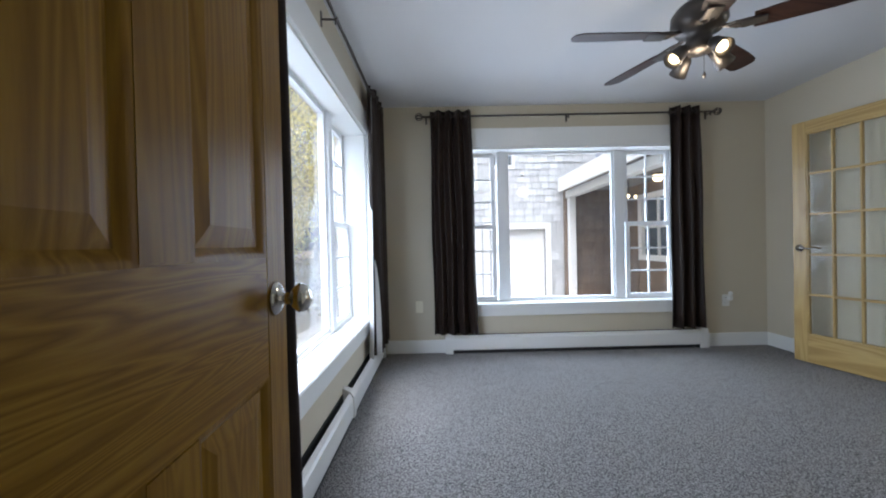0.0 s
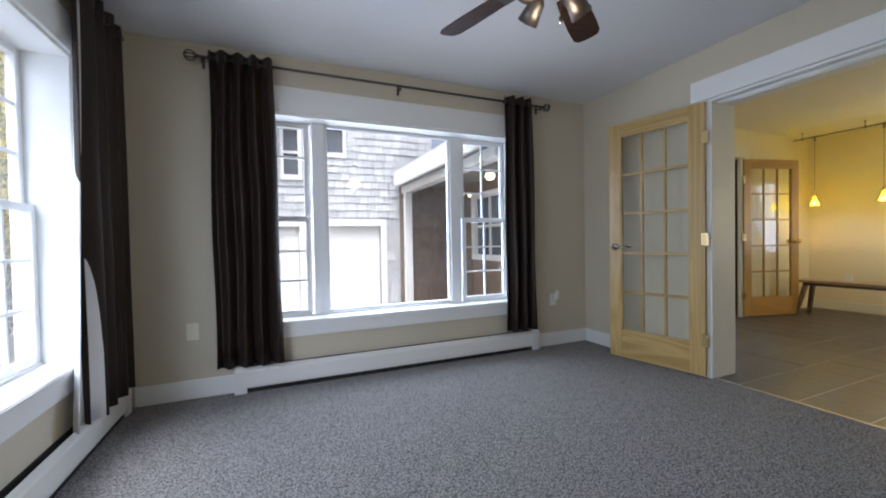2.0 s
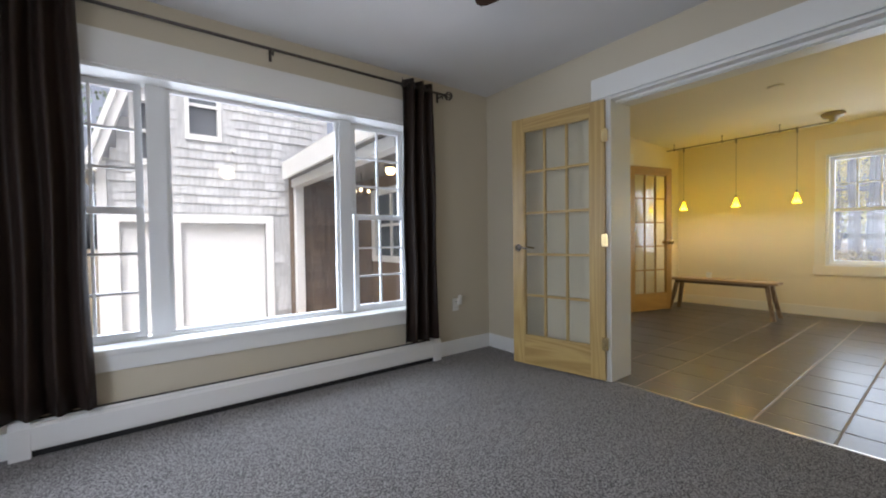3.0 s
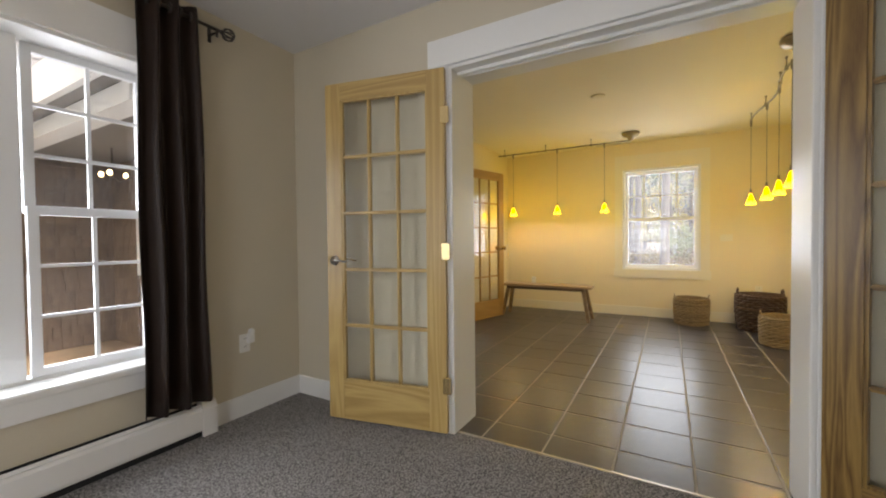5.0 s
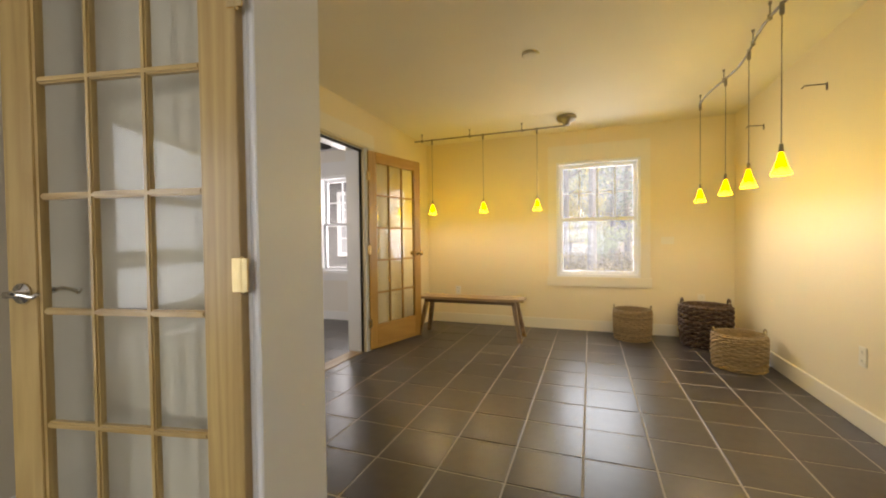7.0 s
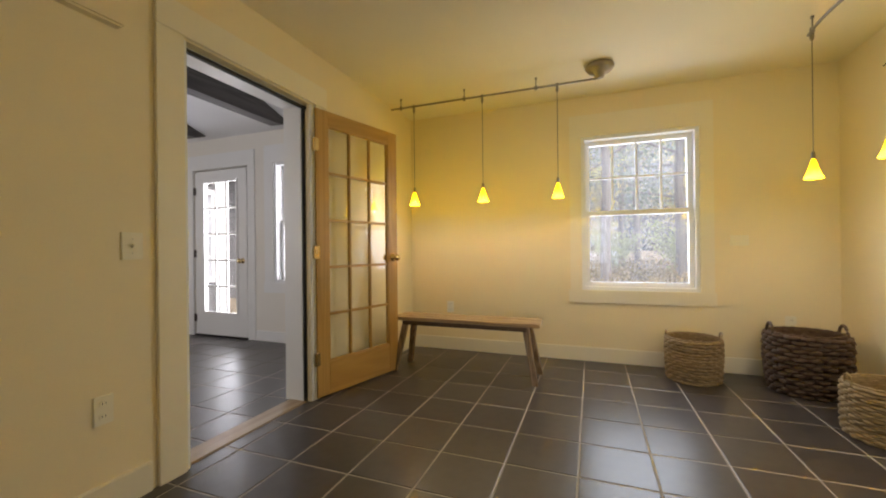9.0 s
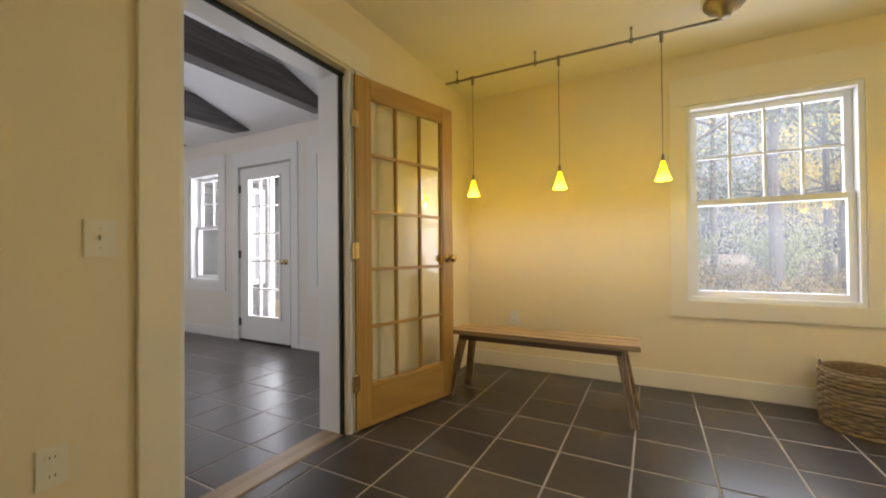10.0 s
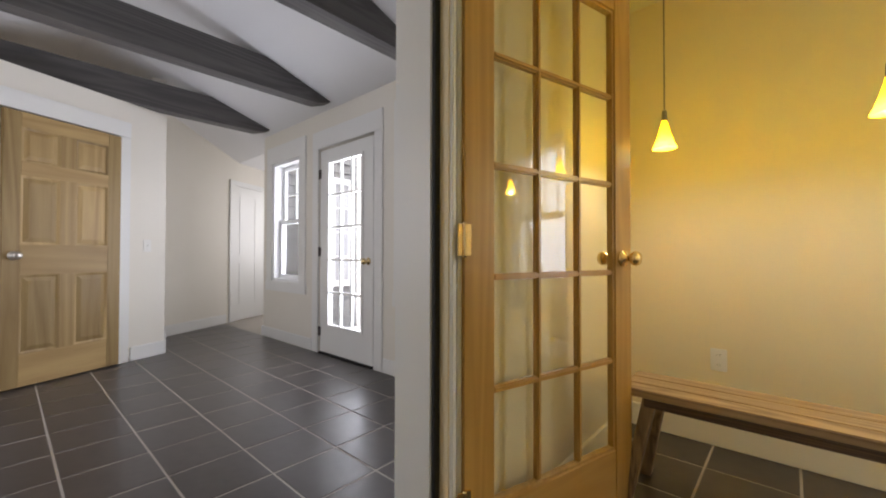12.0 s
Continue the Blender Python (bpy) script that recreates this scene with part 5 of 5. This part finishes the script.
def facade_rows(variants, rnd):
    z, j = 0.02, 0
    while z < 5.3:
        x = 0.37 + 0.06 * (j % 2) + rnd.uniform(0, 0.05)
        east = 2.55 if z < 2.75 else 3.19
        while x < east - 0.02:
            k = rnd.randrange(6)
            w = variants[k][0]
            clear = 0.11 if z < 1.7 else 0.03
            free = not any(h[0] - clear < x + w and x < h[1] + clear and h[2] - 0.05 < z + 0.12 and z < h[3] + 0.07 for h in holes)
            if free and x + w < east and z + 0.12 < roofline(x):
                yield (pose(x, -0.001, z + rnd.uniform(-0.006, 0.006)), k, z < 3.9 and x < 2.5), z
            x += w + 0.006
        z += 0.125
        j += 1


shingles(facade_rows, wing, M_SHINGLE, 420)

M_SOFFIT = mat("weathered_grey_boards", (0.20, 0.185, 0.17), 0.85, grain=0.25, scale=20, bump=0.3, blotch=0.15, stretch=(6, 0.3, 1))
porch = thing("porch", (0, 0, GZ), "open porch with white posts and a brown shingled back wall", "porch")
part("back_wall", boxes((3.60, 3.895, 4.45, 5.9, 0, 2.5), (3.60, 3.895, 6.9, 7.8, 0, 2.5), (3.60, 3.895, 5.9, 6.9, 0, 0.95), (3.60, 3.895, 5.9, 6.9, 1.95, 2.5)), M_BROWNSHINGLE, porch, "brown cedar shingle wall")
part("end_wall", boxes((2.56, 3.6, 7.62, 7.795, 0, 2.3)), M_BROWNSHINGLE, porch, "brown cedar shingle wall")


def porch_rows(variants, rnd):
    for j in range(17):
        z = 0.10 + 0.125 * j
        for ends, turn in (((2.70, 3.58), 0), ((4.47, 5.82), 1), ((6.97, 7.60), 1)):
            u = ends[0] + rnd.uniform(0, 0.05)
            while True:
                k = rnd.randrange(6)
                w = variants[k][0]
                if u + w > ends[1]:
                    break
                m = pose(3.599, u + w, z + rnd.uniform(-0.006, 0.006), 0, 0, -90) if turn else pose(u, 7.619, z + rnd.uniform(-0.006, 0.006))
                yield (m, k, True), z
                u += w + 0.006


shingles(porch_rows, porch, M_BROWNSHINGLE, 420)
pw = part("window", boxes((3.57, 3.66, 5.84, 5.96, 0.9, 2.0), (3.57, 3.66, 6.84, 6.96, 0.9, 2.0), (3.57, 3.66, 5.96, 6.84, 0.9, 0.99), (3.57, 3.66, 5.96, 6.84, 1.91, 2.0), (3.60, 3.64, 6.38, 6.42, 0.99, 1.91), (3.60, 3.64, 5.96, 6.84, 1.43, 1.47)), M_TRIM, porch, "white porch window")
part("pane", boxes((3.63, 3.635, 5.96, 6.84, 0.99, 1.91)), mat("porch_glass", (0.10, 0.12, 0.14), 0.06, grain=0.1, scale=4), pw, "dark reflecting pane")
part("floor", boxes((2.45, 3.6, 4.46, 7.62, 0.0, 0.10)), M_THRESH, porch, "plank porch floor")
part("post", boxes((2.56, 2.68, 7.44, 7.56, 0.1, 2.06), bevel=0.006), M_TRIM, porch, "white square post")
part("beam", boxes((2.55, 2.69, 4.46, 7.62, 2.06, 2.18)), M_TRIM, porch)
part("fascia", boxes((2.41, 2.45, 4.46, 7.60, 2.17, 2.42)), M_TRIM, porch, "deep white fascia board")
part("soffit", boxes((2.45, 3.6, 4.46, 7.62, 2.19, 2.22)), M_SOFFIT, porch, "weathered grey boarded soffit")
part("roof", prism([(2.46, 2.37), (4.0, 2.95), (4.0, 3.0), (2.46, 2.42)], "y", 4.45, 7.76), M_ROOF, porch)


def porch_lamp(name, loc, arms, label):
    l = thing(name, loc, label, "lamp")
    part("stem", tube([(0, 0, 0), (0, 0, -0.30)], 0.008, 8), M_PEWTER, l)
    for k in range(arms):
        a = 2 * math.pi * k / max(arms, 1)
        d = Vector((math.cos(a), math.sin(a), 0))
        arm = part("arm", tube([Vector((0, 0, -0.28)), d * 0.06 + Vector((0, 0, -0.33)), d * 0.11 + Vector((0, 0, -0.29))], 0.005, 6), M_PEWTER, l)
        part("bulb", lathe([(0, 0.0), (0.018, 0.01), (0.024, 0.03), (0.012, 0.055), (0, 0.06)], 12, Matrix.Translation(d * 0.11 + Vector((0, 0, -0.285)))), M_BULB, arm, "glowing bulb", True)


porch_lamp("porch_chandelier", (3.22, 6.55, 2.03), 3, "small porch chandelier with glowing bulbs")
cl_ = thing("porch_ceiling_lamp", (3.30, 5.85, 2.03), "round porch ceiling lamp, lit", "lamp")
part("base", lathe([(0, 0), (0.08, 0), (0.07, -0.03), (0, -0.03)], 20), M_PEWTER, cl_)
part("globe", lathe([(0, -0.03), (0.06, -0.03), (0.07, -0.07), (0.045, -0.115), (0, -0.125)], 20), M_BULB, cl_, "glowing globe", True)

# clapboard wing across the deck
M_CLAP = mat("grey_clapboard", (0.20, 0.20, 0.20), 0.8, grain=0.2, scale=25, bump=0.2, blotch=0.12, stretch=(1, 0.1, 1))
M_FARPANE = mat("far_glass", (0.45, 0.47, 0.50), 0.08, grain=0.1, scale=4)
side = thing("sided_house", (11.4, 9.5, GZ), "grey clapboard wing with white windows across the deck", "house")
part("wall", boxes((0, 0.3, -2.6, 6.0, 0, 3.6)), M_CLAP, side)
for k in range(24):
    part("clapboard", prism([(0.0, 0.15 * k), (-0.034, 0.15 * k), (-0.006, 0.15 * k + 0.149), (0, 0.15 * k + 0.149)], "y", -2.6, 6.0), M_CLAP, side)
part("corner_board", boxes((-0.045, 0.30, -2.72, -2.6, 0, 3.6)), M_TRIM, side)
part("roof", prism([(-0.45, 3.50), (0.3, 3.60), (4.0, 5.6), (4.0, 5.75), (-0.47, 3.64)], "y", -2.9, 6.2), M_ROOF, side)
part("fascia", boxes((-0.50, -0.47, -2.9, 6.2, 3.40, 3.66)), M_TRIM, side)
for y in (-1.7, 0.6, 2.8, 4.6):
    w = part("window", boxes((-0.06, 0.0, y - 0.5, y - 0.40, 0.9, 2.6), (-0.06, 0.0, y + 0.40, y + 0.5, 0.9, 2.6), (-0.06, 0.0, y - 0.40, y + 0.40, 0.9, 1.0), (-0.06, 0.0, y - 0.40, y + 0.40, 2.5, 2.6)), M_VINYL, side)
    part("pane", boxes((-0.042, -0.036, y - 0.40, y + 0.40, 1.0, 2.5)), M_FARPANE, w, "dark pane")
    for u in (-0.133, 0.133):
        part("glazing_bar", boxes((-0.054, -0.043, y + u - 0.014, y + u + 0.014, 1.0, 2.5)), M_VINYL, w)
    for z in (1.375, 1.75, 2.125):
        part("glazing_bar", boxes((-0.050, -0.0435, y - 0.40, y + 0.40, z - 0.014, z + 0.014)), M_VINYL, w)
# the passage's outer face: lapped boards and a white garden window, beside the deck
nook = bpy.data.objects["wall_hall_nook"]
for k in range(20):
    z = GZ + 0.135 * k
    part("clapboard", prism([(8.18, z), (8.150, z), (8.174, z + 0.134), (8.18, z + 0.134)], "x", HX + 0.152, 8.60), M_CLAP, nook)
part("corner_board", boxes((8.60, 8.72, 8.135, 8.179, GZ, 2.6)), M_TRIM, nook)
gw = part("garden_window", boxes((8.04, 8.11, 8.12, 8.15, 0.55, 2.05), (8.45, 8.52, 8.12, 8.15, 0.55, 2.05), (8.11, 8.45, 8.12, 8.15, 0.55, 0.63), (8.11, 8.45, 8.12, 8.15, 1.97, 2.05)), M_VINYL, nook, "white gridded window")
part("pane", boxes((8.11, 8.45, 8.140, 8.146, 0.63, 1.97)), M_FARPANE, gw, "dark pane")
for x in (8.223, 8.337):
    part("glazing_bar", boxes((x - 0.011, x + 0.011, 8.128, 8.139, 0.63, 1.97)), M_VINYL, gw)
for z in (0.965, 1.30, 1.635):
    part("glazing_bar", boxes((8.11, 8.45, 8.131, 8.1385, z - 0.011, z + 0.011)), M_VINYL, gw)
solid("deck", boxes((7.52, 11.0, 5.2, 8.1, GZ, -0.03)), mat("pale_weathered_deck", (0.50, 0.50, 0.50), 0.8, grain=0.2, scale=20, bump=0.2, stretch=(1, 8, 1)), "pale plank deck outside the glazed door", "deck", kind="structure")


# ---- trees ----
def leaf_mat(name, colour):
    m = bpy.data.materials.new(name)
    m.use_nodes = True
    n, ln = m.node_tree.nodes, m.node_tree.links
    n.remove(n["Principled BSDF"])
    df, tl, mx, gi, sc = n.new("ShaderNodeBsdfDiffuse"), n.new("ShaderNodeBsdfTranslucent"), n.new("ShaderNodeMixShader"), n.new("ShaderNodeNewGeometry"), n.new("ShaderNodeVectorMath")
    sc.operation = "SCALE"
    sc.inputs[0].default_value = colour
    mr = n.new("ShaderNodeMapRange")
    mr.inputs["To Min"].default_value, mr.inputs["To Max"].default_value = 0.5, 1.5
    ln.new(gi.outputs["Random Per Island"], mr.inputs[0]); ln.new(mr.outputs[0], sc.inputs["Scale"])
    ln.new(sc.outputs[0], df.inputs[0]); ln.new(sc.outputs[0], tl.inputs[0])
    mx.inputs[0].default_value = 0.6
    ln.new(df.outputs[0], mx.inputs[1]); ln.new(tl.outputs[0], mx.inputs[2])
    ln.new(mx.outputs[0], n["Material Output"].inputs[0])
    return m


ML_Y, ML_G, ML_P = leaf_mat("yellow_leaves", (0.76, 0.66, 0.20)), leaf_mat("green_gold_leaves", (0.46, 0.50, 0.20)), leaf_mat("pine_needles", (0.22, 0.28, 0.18))


def leaves(centres, spread, count, size, rnd):
    """Many small loose leaf blades round the given centres, as one mesh."""
    v, f = [], []
    for _ in range(count):
        c = centres[rnd.randrange(len(centres))]
        p = Vector((c[0] + rnd.gauss(0, spread), c[1] + rnd.gauss(0, spread), c[2] + rnd.gauss(0, spread * 0.7)))
        e = Euler((rnd.uniform(0, 6.28), rnd.uniform(0, 6.28), rnd.uniform(0, 6.28))).to_matrix()
        s = size * rnd.uniform(0.6, 1.3)
        b = len(v)
        for q in ((-0.5, 0, 0), (0, -0.32, 0.05), (0.55, 0, 0), (0, 0.32, 0.05)):
            v.append(p + e @ (Vector(q) * s))
        f.append((b, b + 1, b + 2, b + 3))
    return v, f


def tree(name, seed, h, leaf, label, count, size, pine=False, base=0.25):
    rnd = random.Random(seed)
    t = thing(name, label=label, category="tree", group="trees round the house")
    lean = (rnd.uniform(-0.4, 0.4), rnd.uniform(-0.4, 0.4))
    trunk = [(lean[0] * (k / 8) ** 2 + rnd.uniform(-0.04, 0.04), lean[1] * (k / 8) ** 2 + rnd.uniform(-0.04, 0.04), h * k / 8) for k in range(9)]
    bms = [tube(trunk, 0.012 * h if not pine else 0.010 * h, 9, 0.02)]
    tips = []
    for k in range(22 if not pine else 34):
        u = rnd.uniform(base, 0.97)
        p = Vector(trunk[int(u * 8)]).lerp(Vector(trunk[min(int(u * 8) + 1, 8)]), u * 8 - int(u * 8))
        a = rnd.uniform(0, 6.28)
        ln = h * (0.30 * (1 - u) + 0.06) * rnd.uniform(0.7, 1.2)
        d = Vector((math.cos(a), math.sin(a), rnd.uniform(0.25, 0.9) if not pine else rnd.uniform(-0.12, 0.15)))
        pts = [p + d * ln * s + Vector((0, 0, 0.15 * ln * s * s)) for s in (0, 0.35, 0.7, 1.0)]
        bms.append(tube(pts, 0.0045 * h * (1.1 - u), 5, 0.006))
        tips += [pts[1], pts[2], pts[2], pts[3], pts[3]]
    part("trunk", join(*bms), M_BARK, t, "grey-brown trunk and limbs")
    v, f = leaves(tips, h * 0.05 if not pine else h * 0.035, count, size, rnd)
    me = bpy.data.meshes.new("crown")
    me.from_pydata(v, [], f)
    me.materials.append(leaf)
    c = new("crown", me)
    c.parent = t
    return t


kinds = [
    tree("maple_tree", 1, 8.0, ML_Y, "yellow autumn maple with thin foliage", 7500, 0.085),
    tree("maple_tree", 2, 9.5, ML_G, "green and gold maple with thin foliage", 7500, 0.09),
    tree("young_tree", 3, 5.0, ML_Y, "slender young tree with yellow leaves", 4200, 0.07, False, 0.1),
    tree("pine_tree", 4, 13.0, ML_P, "tall dark pine with sparse boughs", 9000, 0.115, True, 0.2),
    tree("bare_tree", 5, 11.0, ML_Y, "tall thin tree with sparse yellow leaves", 3800, 0.065, False, 0.3),
]


def shrub(name, seed, h, leaf, label, count, size):
    """Many thin stems fanning from one foot, each hung with small leaves."""
    rnd = random.Random(seed)
    t = thing(name, label=label, category="shrub", group="shrubs before the woods")
    bms, tips = [], []
    for k in range(16):
        a, sp = rnd.uniform(0, 6.28), rnd.uniform(0.15, 0.55)
        top = Vector((math.cos(a) * sp * h, math.sin(a) * sp * h, h * rnd.uniform(0.6, 1.0)))
        pts = [top * u + Vector((0, 0, 0.12 * h * math.sin(math.pi * u))) for u in (0, 0.25, 0.5, 0.75, 1.0)]
        bms.append(tube(pts, 0.012, 5, 0.003))
        tips += pts[1:] + pts[2:]
    part("stems", join(*bms), M_BARK, t, "thin grey-brown stems")
    v, f = leaves(tips, h * 0.085, count, size, rnd)
    me = bpy.data.meshes.new("foliage")
    me.from_pydata([Vector((p.x, p.y, max(p.z, 0.02))) for p in v], [], f)
    me.materials.append(leaf)
    new("foliage", me).parent = t
    return t


rs = random.Random(63)
bushes = [shrub("shrub", 11, 3.2, ML_Y, "tall loose shrub with yellow autumn leaves", 6000, 0.09), shrub("shrub", 12, 2.6, ML_G, "tall loose shrub with green-gold leaves", 5200, 0.085)]
for k in range(20):
    m = pose(-3.9 - 5.5 * rs.random() ** 1.3, 1.6 + 0.62 * k + rs.uniform(-0.3, 0.3), GZ - 0.02, 0, 0, rs.uniform(0, 360)) @ Matrix.Scale(rs.uniform(0.7, 1.35), 4)
    if k < 2:
        bushes[k].matrix_basis = m
    else:
        copy_thing(bushes[rs.choice((0, 0, 1))], m)
for k in range(7):
    copy_thing(bushes[1], pose(18.0 + 8 * rs.random(), -8.0 + 1.5 * k + rs.uniform(-0.4, 0.4), GZ - 0.02, 0, 0, rs.uniform(0, 360)) @ Matrix.Scale(rs.uniform(0.5, 0.95), 4))
rt = random.Random(21)
spots = []
# west woods
for k in range(36):
    a, d = radians(rt.uniform(8, 82)), 5.5 + 18 * rt.random() ** 1.2
    spots.append((-0.6 - d * math.cos(a) - 0.6, 1.0 + d * math.sin(a), rt.choice((0, 1, 1, 2, 2, 1, 0, 3))))
# east woods
for k in range(46):
    x = 14.0 + 24 * rt.random()
    y = rt.uniform(-16, 6.0)
    if not (12.5 < x < 18 and y > 2.5):
        spots.append((x, y, rt.choice((0, 2, 3, 4, 4, 4, 4, 2))))
# north, seen past the wing
for k in range(8):
    spots.append((rt.uniform(-14, -7.5), rt.uniform(9, 22), rt.choice((0, 1, 3))))
used = set()
for x, y, k in spots:
    m = pose(x, y, GZ - 0.03, 0, 0, rt.uniform(0, 360)) @ Matrix.Scale(rt.uniform(0.8, 1.25), 4)
    if k not in used:
        kinds[k].matrix_basis = m
        used.add(k)
    else:
        copy_thing(kinds[k], m)


def brush(name, x0, x1, y0, y1, count, seed, label):
    rnd = random.Random(seed)
    cs = [(rnd.uniform(x0, x1), rnd.uniform(y0, y1), GZ + 0.02 + 0.7 * rnd.random() ** 2.2) for _ in range(500)]
    v, f = leaves(cs, 0.16, count, 0.10, rnd)
    v = [Vector((p.x, p.y, max(p.z, GZ + 0.005))) for p in v]
    me = bpy.data.meshes.new(name)
    me.from_pydata(v, [], f)
    me.materials.append(leaf_mat(name + "_leaves", (0.34, 0.27, 0.13)))
    return tagged(new(name, me), label, "brush", kind="stuff")


brush("underbrush_west", -12, -1.8, 1, 20, 30000, 31, "dry tawny underbrush and fallen leaves")
brush("underbrush_east", 12, 24, -9, 4, 22000, 32, "dry tawny underbrush and fallen leaves")
def treeline(name, rows, seed, label):
    """Far woods: a deep band of thin trunks and loose foliage."""
    rnd = random.Random(seed)
    v, f = leaves(rows, 1.3, 15000, 0.26, rnd)
    me = bpy.data.meshes.new(name)
    me.from_pydata(v, [], f)
    # paler and greyer than the near leaves: haze put into the colour
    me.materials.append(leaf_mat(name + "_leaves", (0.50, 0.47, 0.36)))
    return tagged(new(name, me), label, "woods", kind="stuff")


rf = random.Random(77)
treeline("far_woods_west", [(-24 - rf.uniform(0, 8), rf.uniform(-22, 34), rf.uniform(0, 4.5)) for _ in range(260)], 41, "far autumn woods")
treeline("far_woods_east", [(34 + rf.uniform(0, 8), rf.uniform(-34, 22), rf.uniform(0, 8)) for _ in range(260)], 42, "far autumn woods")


# ---- floor tiles ----
def tile_floor(parent, xs, ys, pitch, keep, seed):
    rnd = random.Random(seed)
    s = pitch - 0.0095
    shapes = {}

    def tile_mesh(w, d):
        key = (round(w, 3), round(d, 3))
        if key not in shapes:
            bm = bmesh.new()
            t = 0.0025
            lo = [bm.verts.new(p) for p in ((0, 0, -0.006), (w, 0, -0.006), (w, d, -0.006), (0, d, -0.006))]
            mid = [bm.verts.new(p) for p in ((0, 0, -0.001), (w, 0, -0.001), (w, d, -0.001), (0, d, -0.001))]
            hi = [bm.verts.new(p) for p in ((t, t, 0), (w - t, t, 0), (w - t, d - t, 0), (t, d - t, 0))]
            for a, b in ((lo, mid), (mid, hi)):
                for k in range(4):
                    bm.faces.new((a[k], a[(k + 1) % 4], b[(k + 1) % 4], b[k]))
            bm.faces.new(hi)
            bmesh.ops.recalc_face_normals(bm, faces=bm.faces)
            me = bpy.data.meshes.new("tile")
            bm.to_mesh(me)
            bm.free()
            me.materials.append(M_TILE)
            shapes[key] = me
        return shapes[key]

    x0, x1, y0, y1 = keep
    for gx in xs:
        for gy in ys:
            a, b = max(gx + 0.00475, x0), min(gx + 0.00475 + s, x1)
            c, d = max(gy + 0.00475, y0), min(gy + 0.00475 + s, y1)
            if b - a < 0.02 or d - c < 0.02:
                continue
            ob = new("tile", tile_mesh(b - a, d - c))
            ob.parent = parent
            ob.matrix_basis = pose(a, c, rnd.uniform(-0.0008, 0.0008), rnd.uniform(-0.12, 0.12), rnd.uniform(-0.12, 0.12), 0)


TP = 0.335
tile_floor(floor2, [5.70 + TP * k for k in range(-7, 7)], [2.075 + TP * k for k in range(-5, 8)], TP, (PX0 + 0.036, EX - 0.001, SY2 + 0.001, N2Y0 + 0.028), 6)
HP = 0.325
tile_floor(floor3, [5.69 + HP * k for k in range(-6, 9)], [5.85 + HP * k for k in range(-5, 13)], HP, (4.03, HX - 0.001, N2Y0 + 0.172, 9.9), 8)
